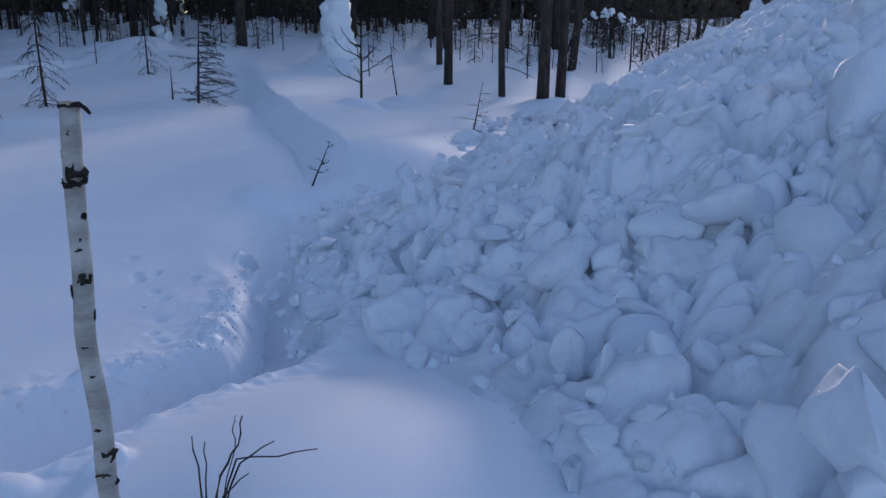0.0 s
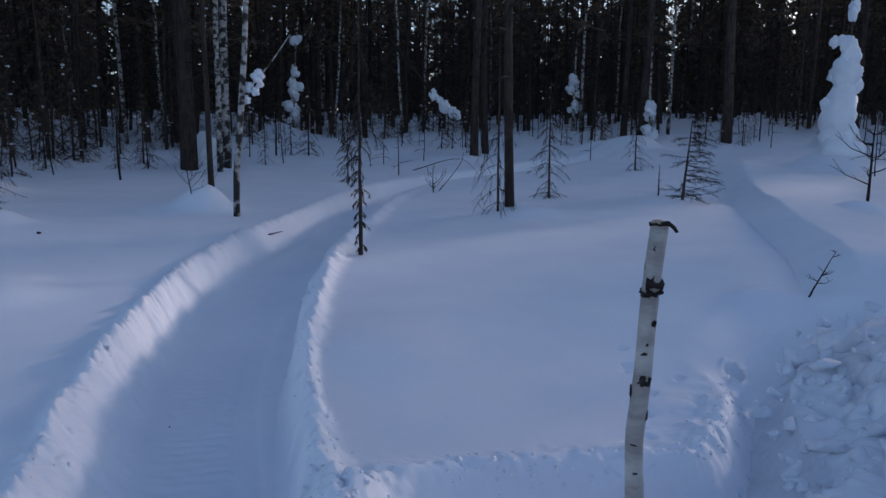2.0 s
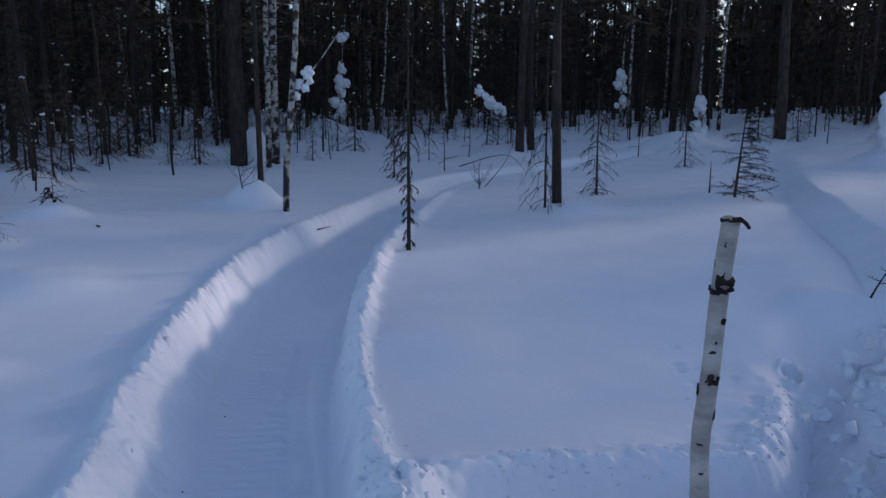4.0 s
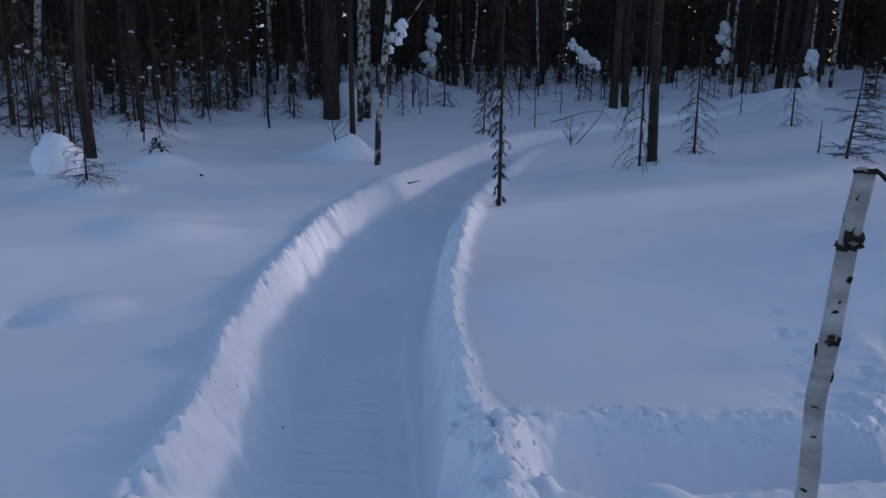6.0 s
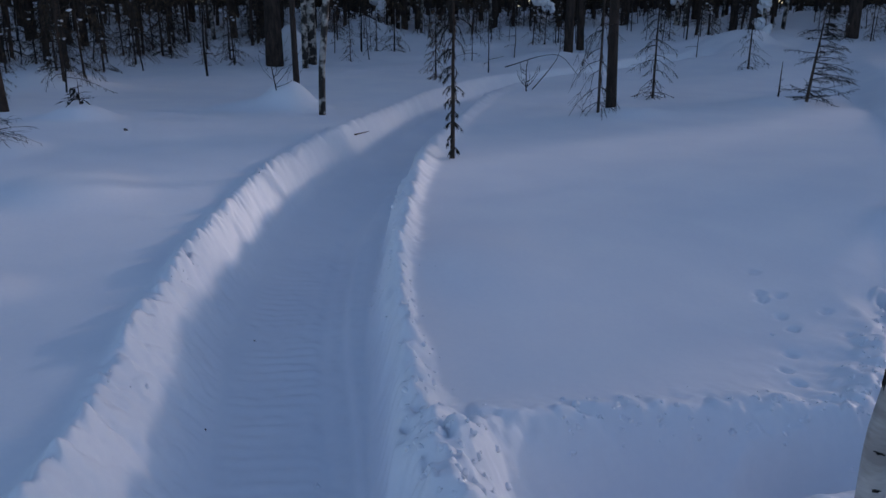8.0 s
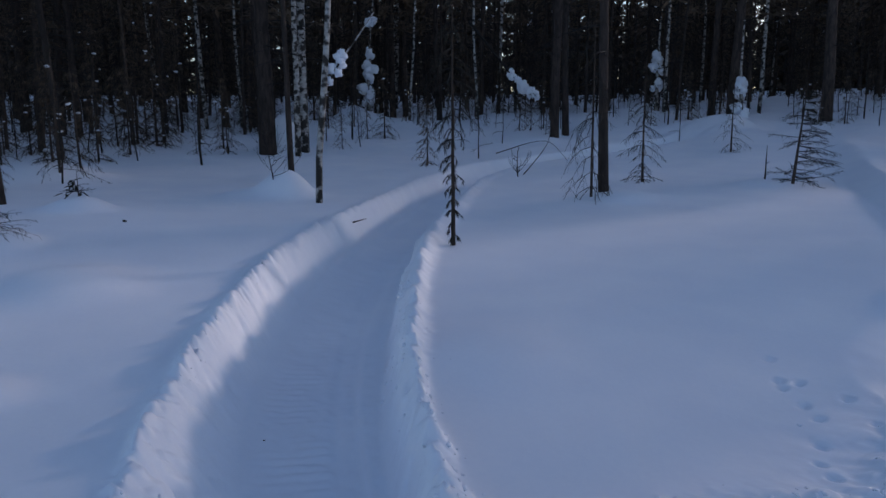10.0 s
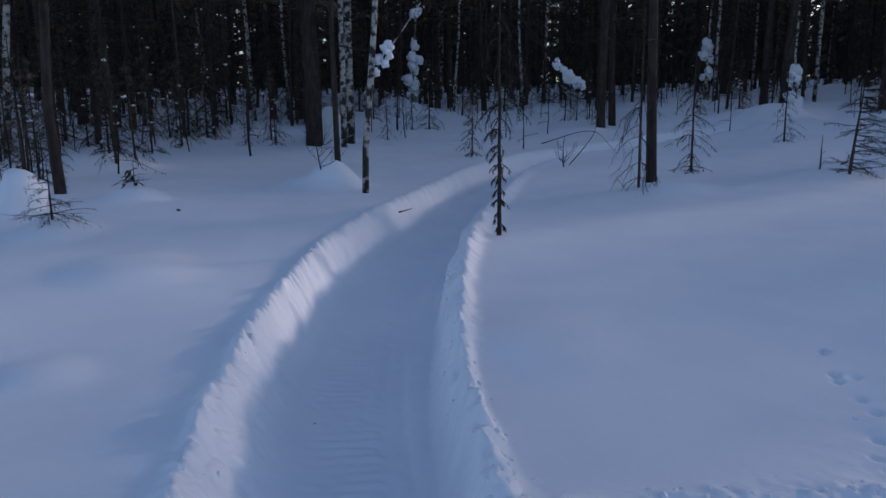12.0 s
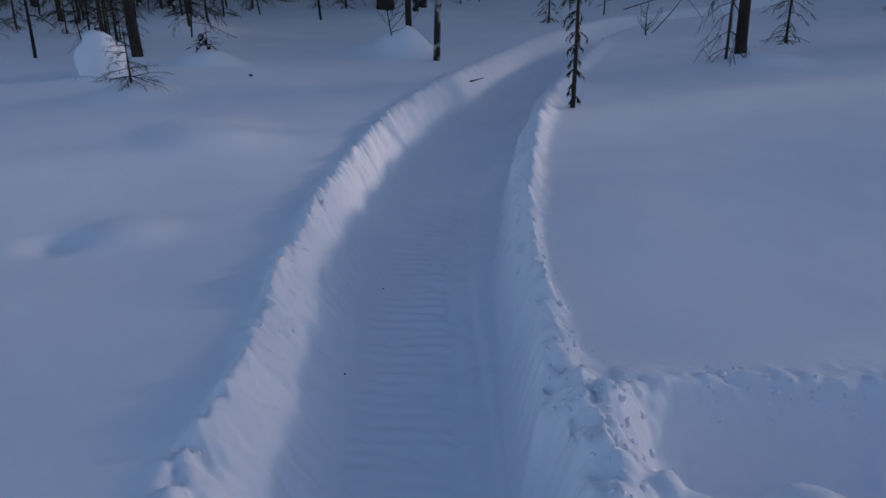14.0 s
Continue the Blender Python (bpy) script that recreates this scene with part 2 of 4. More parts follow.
# x, y, radius, height of snow cushions
MOUNDS = [(-9.08, 6.04, 0.31, 0.25), (-9.35, 5.95, 0.55, 0.12), (-6.3, 2.35, 0.42, 0.075), (-4.88, 1.40, 0.20, 0.04), (-4.9, 1.08, 0.13, -0.03), (-1.72, 2.2, 0.05, 0.06), (-1.86, 2.42, 0.05, 0.05), (-2.12, 5.85, 0.28, 0.07), (-3.65, 3.3, 0.42, 0.045), (-9.1, 3.5, 0.3, 0.13), (-7.85, 2.35, 0.3, 0.12), (-2.08, 10.75, 0.3, 0.12),
          (-1.75, 11.6, 0.28, 0.08), (-1.6, 12.6, 0.28, 0.08), (-3.55, 17.9, 0.75, 0.35), (-5.9, 8.95, 0.45, 0.09), (-4.9, 11.1, 0.4, 0.08), (-13.3, 4.6, 0.8, 0.25), (-15.2, 10.35, 0.45, 0.75), (0.7, 11.7, 0.5, 0.15), (-20.0, 16.5, 0.6, 0.5),
          (-9.0, 20.5, 0.9, 0.25), (-1.15, 2.2, 0.6, 0.13)]


def ground_plain(x, y):
    """The gently rising forest floor."""
    d = np.hypot(x + 1, y - 0.5)
    z = 0.042 * np.log1p(np.exp(np.minimum((d - 3.5) / 1.2, 60))) * 1.2
    z = np.where((d - 3.5) / 1.2 > 60, 0.042 * (d - 3.5), z)
    z = z + 0.0016 * (np.clip(d, 9, 32) - 9) ** 2 + 0.012 * np.clip(d - 32, 0, 60)
    z = z + 0.13 * np.clip((-x - 4.5) / 4, 0, 1) * np.clip((7 - y) / 4, 0, 1)
    return z - 0.18 * np.exp(-(((x + 1.9) / 1.2) ** 2 + ((y - 3.8) / 1.6) ** 2))


def height(x, y):
    """The snow's surface."""
    x, y = np.asarray(x, float), np.asarray(y, float)
    z = ground_plain(x, y)
    dist = np.hypot(x + 1, y - 0.5)
    z = z + 0.025 * value_noise(x, y, 1.7, 3) + 0.05 * value_noise(x, y, 4.3, 4) * smooth_step(4, 9, dist)
    z = z + (0.16 * value_noise(x, y, 2.4, 8) + 0.13 * value_noise(x, y, 1.0, 9) + 0.10 * billow(x, y, 0.8, 10)) * smooth_step(14, 24, dist)
    for mx, my, r, h in MOUNDS:
        q = ((x - mx) ** 2 + (y - my) ** 2) / (r * r)
        z = z + h * np.exp(-q * q * 0.5 - q * 0.6)
    # small lumps, used along broken edges
    n1, n2, n3 = value_noise(x, y, 0.30, 11), value_noise(x, y, 0.11, 12), value_noise(x, y, 0.05, 13)
    c1, j1 = rubble(x, y, 0.12, 71)
    c2, j2 = rubble(x, y, 0.06, 72)
    crumbs = 0.012 * c1 - 0.007 * j1 + 0.006 * c2 - 0.003 * j2 + 0.022 * n3 + 0.018 * n2 + 0.011 * value_noise(x, y, 0.032, 14)
    clumps = 0.030 * domes(x, y, 0.11, 81) + 0.034 * domes(x, y, 0.058, 82) + 0.016 * domes(x, y, 0.030, 83) - 0.045
    # scoop between the trail and the heap
    d, side, run = along(x, y, SCOOP)
    top = 0.30 + 0.035 * n1 + 0.012 * n2 + 0.24 * smooth_step(3.9, 4.9, y)
    cut = 1 - smooth_step(0.10 + 0.10 * smooth_step(4.2, 5.2, y), top + 0.1 * smooth_step(4.0, 4.6, y), d)
    ease = 1 - 0.45 * smooth_step(3.5, 4.8, y)
    z = z - 0.24 * ease * cut + (0.015 + 0.2 * crumbs + 0.9 * clumps) * ease * np.exp(-((d - 0.27) / 0.12) ** 2)
    # two deep steps trodden into it
    for px, py, rx, ry, turn, deep in ((-1.84, 2.92, 0.25, 0.15, 0.75, 0.13), (-1.48, 3.50, 0.11, 0.17, 0.0, 0.12), (-2.02, 4.62, 0.05, 0.13, 0.5, 0.08)):
        ux, uy = (x - px) * math.cos(turn) + (y - py) * math.sin(turn), (y - py) * math.cos(turn) - (x - px) * math.sin(turn)
        q = np.hypot(ux / rx, uy / ry) + 0.12 * n1 + 0.10 * n2
        z = z - deep * (1 - smooth_step(0.62, 1.0, q)) + 0.02 * np.exp(-((q - 1.15) / 0.15) ** 2) * (1 + n2)
    # driven lane towards the wood: a cant that rises from a sharp edge to a bank
    d, side, run = along(x, y, LANE)
    fade = smooth_step(22, 14, dist) * smooth_step(5.2, 6.6, dist)
    r = np.where(side < 0, d, 0) + np.where(side < 0, 0.02 * n1, 0)
    z = z + fade * 0.20 * np.clip(r / 0.42, 0, 1) * (1 - smooth_step(0.42, 2.4, r))
    z = z - 0.03 * fade * np.where(side < 0, 1 - smooth_step(0.0, 0.25, d), 0) * smooth_step(11, 7.5, dist)
    # the trail
    d, side, run = along(x, y, TRAIL)
    fade = smooth_step(26, 14, dist)
    near = smooth_step(17, 8, dist)
    inner = np.interp(run, [7.0, 8.9, 9.5, 10.3, 11.0, 12.0, 13.0, 16.0], [0.35, 0.375, 0.42, 0.46, 0.50, 0.50, 0.47, 0.45])
    outer = np.interp(run, [7.0, 8.1, 8.5, 9.0, 9.8, 10.4, 11.0, 13.6, 18.0], [0.62, 0.57, 0.53, 0.49, 0.50, 0.58, 0.62, 0.62, 0.56])
    rim = np.where(side > 0, np.interp(run, [8.3, 8.6, 9.2, 12.5, 14.0, 18.0], [0.61, 0.57, 0.61, 0.60, 0.57, 0.52]), inner)
    foot = np.where(side > 0, np.interp(run, [8.0, 8.8, 9.5, 10.2, 12.0], [0.25, 0.27, 0.30, 0.33, 0.34]), inner - 0.13)
    wob = np.where(side > 0, 0.016 * n1 + 0.008 * n2 + 0.003 * n3, 0.030 * n1 + 0.026 * n2 + 0.018 * n3)
    cut = 1 - smooth_step(foot, rim + wob, d)
    z = z - 0.30 * cut * fade - 0.04 * (1 - smooth_step(0.12, 0.46, d)) * fade
    # crumbling crest: a narrow ragged ridge on the inside of the bend, a low one on the outside
    mid, half = 0.5 * (inner + outer) - 0.03 * smooth_step(10.0, 9.0, run), 0.5 * (outer - inner)
    crest = np.where(side < 0, np.exp(-((d - mid + 0.5 * wob) / (half * 0.95)) ** 2), np.exp(-((d - rim - 0.005 + wob) / 0.05) ** 2))
    z = z + crest * near * (np.where(side < 0, 0.060 + 0.025 * n1, 0.022 + 0.010 * n1) + np.where(side < 0, 1.8, 0.9) * clumps + 0.1 * crumbs)
    wall = np.where(side > 0, smooth_step(foot, foot + 0.12, d) * (1 - smooth_step(rim - 0.02, rim + 0.05, d)), 0.35 * smooth_step(inner - 0.10, inner, d) * (1 - smooth_step(inner, inner + 0.05, d)))
    z = z + wall * near * (1.5 * clumps + 0.010 * n1)
    floor = 1 - smooth_step(0.25, 0.32, d)
    tread = np.sin(run * 2 * math.pi / 0.075 + 0.6 * n1)
    off = d * side
    belt = smooth_step(-0.10, -0.05, off) * (1 - smooth_step(0.26, 0.31, off))
    worn = np.clip(0.5 + 0.9 * n1 + 0.6 * n2, 0, 1.5)
    z = z + floor * (0.0034 * tread * belt * worn - 0.012 * np.exp(-((off + 0.10) / 0.035) ** 2) + 0.005 * n2 + 0.003 * n3)
    z = z + 0.024 * smooth_step(-0.20, -0.235, off) * (1 - smooth_step(0.26, 0.42, d)) * np.where(side < 0, 1, 0)
    # spill of crumbs where the scoop meets the trail
    spill = np.exp(-(((x + 2.48) / 0.30) ** 2 + ((y - 2.05) / 0.17) ** 2))
    z = z + spill * (0.03 + 1.3 * clumps + 0.02 * n1)
    # trampled patch beside the scarp
    tramp = np.exp(-(((x + 1.75) / 0.45) ** 2 + ((y - 3.75) / 0.75) ** 2))
    z = z + tramp * (0.02 * n1 + 0.012 * n2 + 0.4 * clumps)
    # a smooth pillow left standing at the scoop's mouth
    q = ((x + 1.96) / 0.14) ** 2 + ((y - 2.09) / 0.10) ** 2
    z = np.maximum(z, np.where(q < 1, 0.02 + 0.09 * np.sqrt(np.maximum(1 - q, 0)) - 0.08, -9))
    # small paw prints in the open snow
    for px, py in ((-2.5, 4.17), (-2.46, 4.1), (-2.42, 4.22), (-2.24, 3.88), (-2.33, 3.98), (-2.04, 4.0), (-2.05, 3.37), (-2.16, 3.62), (-2.2, 4.2), (-2.62, 4.4), (-2.12, 3.45)):
        z = z - 0.024 * np.exp(-(((x - px) ** 2 + (y - py) ** 2) / 0.0007) ** 2)
    return z


def ground_z(x, y):
    return float(height(np.array([x]), np.array([y]))[0])


def graded(lo, hi, fine, mid, mid_run, far):
    """Coordinates: fine between lo and hi, coarser outwards as far as far."""
    inner = list(np.arange(lo, hi + 1e-6, fine))
    out = []
    for start, sign in ((inner[-1], 1), (inner[0], -1)):
        p, s, gone, got = start, fine, 0.0, []
        while abs(p) < far:
            s = min(s * 1.012 + 0.0002, mid) if gone < mid_run else s * 1.10
            p, gone = p + sign * s, gone + s
            got.append(p)
        out.append(got)
    return np.array(out[1][::-1] + inner + out[0])


def grid_mesh(name, xs, ys, zs, mat):
    nx, ny = len(xs), len(ys)
    gx, gy = np.meshgrid(xs, ys)
    co = np.stack([gx, gy, zs], -1).reshape(-1, 3).astype(np.float32)
    i = (np.arange(ny - 1)[:, None] * nx + np.arange(nx - 1)[None, :]).ravel()
    quads = np.stack([i, i + 1, i + nx + 1, i + nx], -1).astype(np.int32)
    me = bpy.data.meshes.new(name)
    me.vertices.add(len(co))
    me.vertices.foreach_set("co", co.ravel())
    me.loops.add(quads.size)
    me.loops.foreach_set("vertex_index", quads.ravel())
    me.polygons.add(len(quads))
    me.polygons.foreach_set("loop_start", np.arange(0, quads.size, 4, dtype=np.int32))
    me.polygons.foreach_set("use_smooth", np.ones(len(quads), bool))
    me.update(calc_edges=True)
    me.materials.append(mat)
    return me


xs = graded(-4.3, -1.5, 0.0115, 0.07, 9.0, 700)
ys = graded(1.0, 3.3, 0.0115, 0.07, 9.0, 700)
gx, gy = np.meshgrid(xs, ys)
ground = new("ground", grid_mesh("ground", xs, ys, height(gx, gy), SNOW))
tagged(ground, "soft white snow cover with a driven trail and cushions", "snow", kind="structure")

# ---- the ploughed heap ----
FOOT = [(0.2, 0.9), (-0.38, 1.5), (-0.55, 2.1), (-0.65, 2.42), (-1.0, 3.05), (-1.4, 3.7), (-1.66, 4.6), (-1.5, 5.4), (-1.15, 6.5), (-0.7, 7.9), (-0.25, 9.6), (0.9, 11.3), (3.5, 12.6), (9.0, 12.6), (9.0, 0.2)]


def heap_depth(x, y):
    """How far inside the foot line a place lies; negative outside."""
    x, y = np.asarray(x, float), np.asarray(y, float)
    inside = np.zeros(x.shape, bool)
    loop = FOOT + FOOT[:1]
    for (ax, ay), (bx, by) in zip(loop[:-1], loop[1:]):
        hit = ((ay > y) != (by > y)) & (x < (bx - ax) * (y - ay) / ((by - ay) if by != ay else 1e-9) + ax)
        inside ^= hit
    d, _, _ = along(x, y, loop)
    return np.where(inside, d, -d)


def heap_top(x, y):
    """The heap's own thickness over the plain ground."""
    s = heap_depth(x, y) + 0.15 * value_noise(x, y, 0.7, 31)
    t = np.maximum(s, 0)
    h = 0.60 * t + (0.13 - 0.33 * smooth_step(2.2, 4.2, y)) * (1 - np.exp(-t / 0.5))
    h = 3.3 * (1 - np.exp(-h / 3.3 - 0.25 * (h / 3.3) ** 2))
    a, ja = rubble(x, y, 0.70, 40)
    b, jb = rubble(x, y, 0.34, 50)
    amp = smooth_step(-0.05, 0.5, s)
    near = 1 - smooth_step(3.2, 6.5, y + 0.5 * np.maximum(x, 0)) * 0.55
    soft = 0.13 * domes(x, y, 0.50, 91) + 0.15 * domes(x, y, 0.24, 92) + 0.12 * domes(x, y, 0.12, 93) + 0.045 * domes(x, y, 0.06, 94) - 0.40
    h = h + amp * (near * (0.04 * a - 0.12 * ja + 0.03 * b - 0.10 * jb) + soft + 0.13 * value_noise(x, y, 1.5, 33) + 0.012 * value_noise(x, y, 0.06, 34))
    return np.where(s < 0.0, s * 0.6 - 0.04, h)


hx = np.concatenate([np.arange(-2.0, 1.7, 0.017), np.arange(1.7, 3.2, 0.026), np.arange(3.2, 9.2, 0.09)])
hy = np.concatenate([np.arange(0.1, 4.6, 0.017), np.arange(4.6, 7.0, 0.026), np.arange(7.0, 12.9, 0.05)])
gx, gy = np.meshgrid(hx, hy)
heap = new("snow_bank", grid_mesh("snow_bank", hx, hy, ground_plain(gx, gy) + heap_top(gx, gy), SNOW_DIRTY))
tagged(heap, "tall ploughed heap of broken blue-white packed snow", "snow heap")


def block_mesh(seed, cuts=1):
    """A broken slab of packed snow: flat top, ragged outline, crumbled and softened edges."""
    rng = random.Random(seed)
    bm = bmesh.new()
    flat = rng.uniform(0.55, 0.95)
    for _ in range(12):
        v = Vector((rng.gauss(0, 1), rng.gauss(0, 1), rng.gauss(0, 1))).normalized()
        bm.verts.new(Vector((v.x, v.y * rng.uniform(0.75, 1), v.z * flat)) * rng.uniform(0.85, 1.05))
    got = bmesh.ops.convex_hull(bm, input=bm.verts)
    bmesh.ops.delete(bm, geom=list({g for g in got["geom_interior"] + got["geom_unused"] if isinstance(g, bmesh.types.BMVert)}), context="VERTS")
    bmesh.ops.dissolve_limit(bm, angle_limit=radians(24), verts=bm.verts, edges=bm.edges)
    bmesh.ops.bevel(bm, geom=list(bm.edges), offset=0.09, segments=1, profile=0.6, affect="EDGES", clamp_overlap=True)
    bmesh.ops.triangulate(bm, faces=bm.faces)
    bmesh.ops.subdivide_edges(bm, edges=[e for e in bm.edges if e.calc_length() > 0.35], cuts=cuts, use_grid_fill=True)
    bmesh.ops.smooth_vert(bm, verts=bm.verts, factor=0.2, use_axis_x=True, use_axis_y=True, use_axis_z=True)
    for v in bm.verts:
        v.co *= 1 + 0.24 * noise.noise(v.co * 1.5 + Vector((seed, 0, 0))) + 0.16 * noise.noise(v.co * 3.5 + Vector((0, seed, 0))) + 0.08 * noise.noise(v.co * 8.0 + Vector((0, 0, seed)))
    me = bpy.data.meshes.new("snow_block")
    bm.to_mesh(me)
    bm.free()
    me.materials.append(SNOW_BLOCK)
    me.polygons.foreach_set("use_smooth", [True] * len(me.polygons))
    return me


rng = random.Random(7)
BLOCKS = [block_mesh(i, 2) for i in range(14)]


def heap_place(small):
    """A random place, pose and size for a broken piece on the heap."""
    while True:
        x, y = rng.uniform(-1.85, 3.6), 0.9 + 9.6 * rng.random() ** 1.35
        s = float(heap_depth(np.array([x]), np.array([y]))[0])
        if s < (-0.3 if small else -0.1) or s > 4.4 or math.hypot(x + 0.8, y - 0.5) < 1.45:
            continue
        if s < 0 and y < 3.2:
            continue
        if not small and s > 1.6 and rng.random() < 0.6:
            continue
        if small:
            size = min(0.026 * math.exp(rng.gauss(0.3, 0.5)), 0.085)
        else:
            size = min(0.09 * math.exp(rng.gauss(0.35, 0.45)), 0.26) * (1.1 if s > 0.5 and y < 4.5 else 0.7)
        here, east, north = np.maximum(heap_top(np.array([x, x + 0.2, x]), np.array([y, y, y + 0.2])), -0.02).tolist()
        z = float(ground_plain(x, y)) + here
        lie = Vector(((here - east) / 0.2, (here - north) / 0.2, 1.1)).normalized().to_track_quat("Z", "Y")
        turn = lie @ Euler((rng.gauss(0, 0.9), rng.gauss(0, 0.9), rng.uniform(0, 6.28))).to_quaternion()
        return Matrix.LocRotScale((x, y, z + size * rng.uniform(-0.15, 0.35)), turn, (size * rng.uniform(0.9, 1.3), size * rng.uniform(0.8, 1.2), size * rng.uniform(0.7, 1.1)))


for _ in range(295):
    block = new("snow_block", BLOCKS[rng.randrange(14)])
    block.parent = heap
    block.matrix_basis = heap_place(False)
# the small broken rest, joined
parts_v, parts_f, count = [], [], 0
shapes = []
for me in [block_mesh(i) for i in range(20, 34)]:
    shapes.append((np.array([tuple(v.co) for v in me.vertices]), [tuple(p.vertices) for p in me.polygons]))
for _ in range(2600):
    m = np.array(heap_place(True))
    co, faces = shapes[rng.randrange(14)]
    parts_v.append(co @ m[:3, :3].T + m[:3, 3])
    parts_f += [tuple(i + count for i in f) for f in faces]
    count += len(co)
me = bpy.data.meshes.new("snow_rubble")
me.from_pydata(np.concatenate(parts_v).tolist(), [], parts_f)
me.materials.append(SNOW_BLOCK)
me.polygons.foreach_set("use_smooth", [True] * len(me.polygons))
loose = new("snow_rubble", me)
loose.parent = heap
tagged(loose, "small broken lumps of packed snow", kind="stuff")

# ---- crumbs along the broken edges ----


def edge_crumbs():
    rng = random.Random(17)
    g = Geo()

    def drop(x, y, size):
        z = ground_z(x, y)
        size = min(max(size, 0.004), 0.012)
        g.lump((x, y, z - size * 0.45), size, (rng.uniform(0.9, 1.3), rng.uniform(0.9, 1.3), rng.uniform(0.8, 1.1)), 6, 9, 0.32, seed=rng.random() * 90)

    for line, offs, n, first, last, big in ((TRAIL, (-0.46, 0.05), 300, 7.4, 12.0, 0.010), (TRAIL, (0.58, 0.04), 40, 7.2, 13.0, 0.008), (SCOOP, (0.30, 0.05), 160, 0.1, 2.6, 0.012)):
        lengths = [math.hypot(b[0] - a[0], b[1] - a[1]) for a, b in zip(line[:-1], line[1:])]
        for _ in range(n):
            run = first + (last - first) * rng.random() ** 1.4
            for (a, b), l in zip(zip(line[:-1], line[1:]), lengths):
                if run <= l:
                    break
                run -= l
            ux, uy = (b[0] - a[0]) / l, (b[1] - a[1]) / l
            o = rng.gauss(*offs)
            drop(a[0] + ux * run - uy * o, a[1] + uy * run + ux * o, big * math.exp(rng.gauss(-0.3, 0.5)))
    for _ in range(70):
        drop(rng.gauss(-2.46, 0.16), rng.gauss(2.0, 0.08), 0.011 * math.exp(rng.gauss(-0.2, 0.5)))
    for _ in range(40):
        drop(rng.gauss(-1.75, 0.12), rng.gauss(3.7, 0.3), 0.014 * math.exp(rng.gauss(-0.3, 0.5)))
    ob = new("snow_crumbs", g.mesh("snow_crumbs", SNOW))
    tagged(ob, "loose crumbs of snow along the trail's broken edges", "snow", kind="stuff")


edge_crumbs()

# ---- the birch stake ----
STAKE = [(-1.535, 1.835, -0.25), (-1.53, 1.832, 0.1), (-1.517, 1.812, 0.33), (-1.512, 1.79, 0.55), (-1.500, 1.782, 0.70), (-1.487, 1.772, 0.83), (-1.478, 1.762, 0.93), (-1.468, 1.752, 1.0)]
RADII = [0.0222, 0.0212, 0.0202, 0.0192, 0.0184, 0.0178, 0.0174, 0.0172]


def stake_at(z):
    for (a, ra), (b, rb) in zip(zip(STAKE[:-1], RADII[:-1]), zip(STAKE[1:], RADII[1:])):
        if a[2] <= z <= b[2]:
            t = (z - a[2]) / (b[2] - a[2])
            return Vector(a).lerp(Vector(b), t), ra + (rb - ra) * t
    return Vector(STAKE[-1]), RADII[-1]


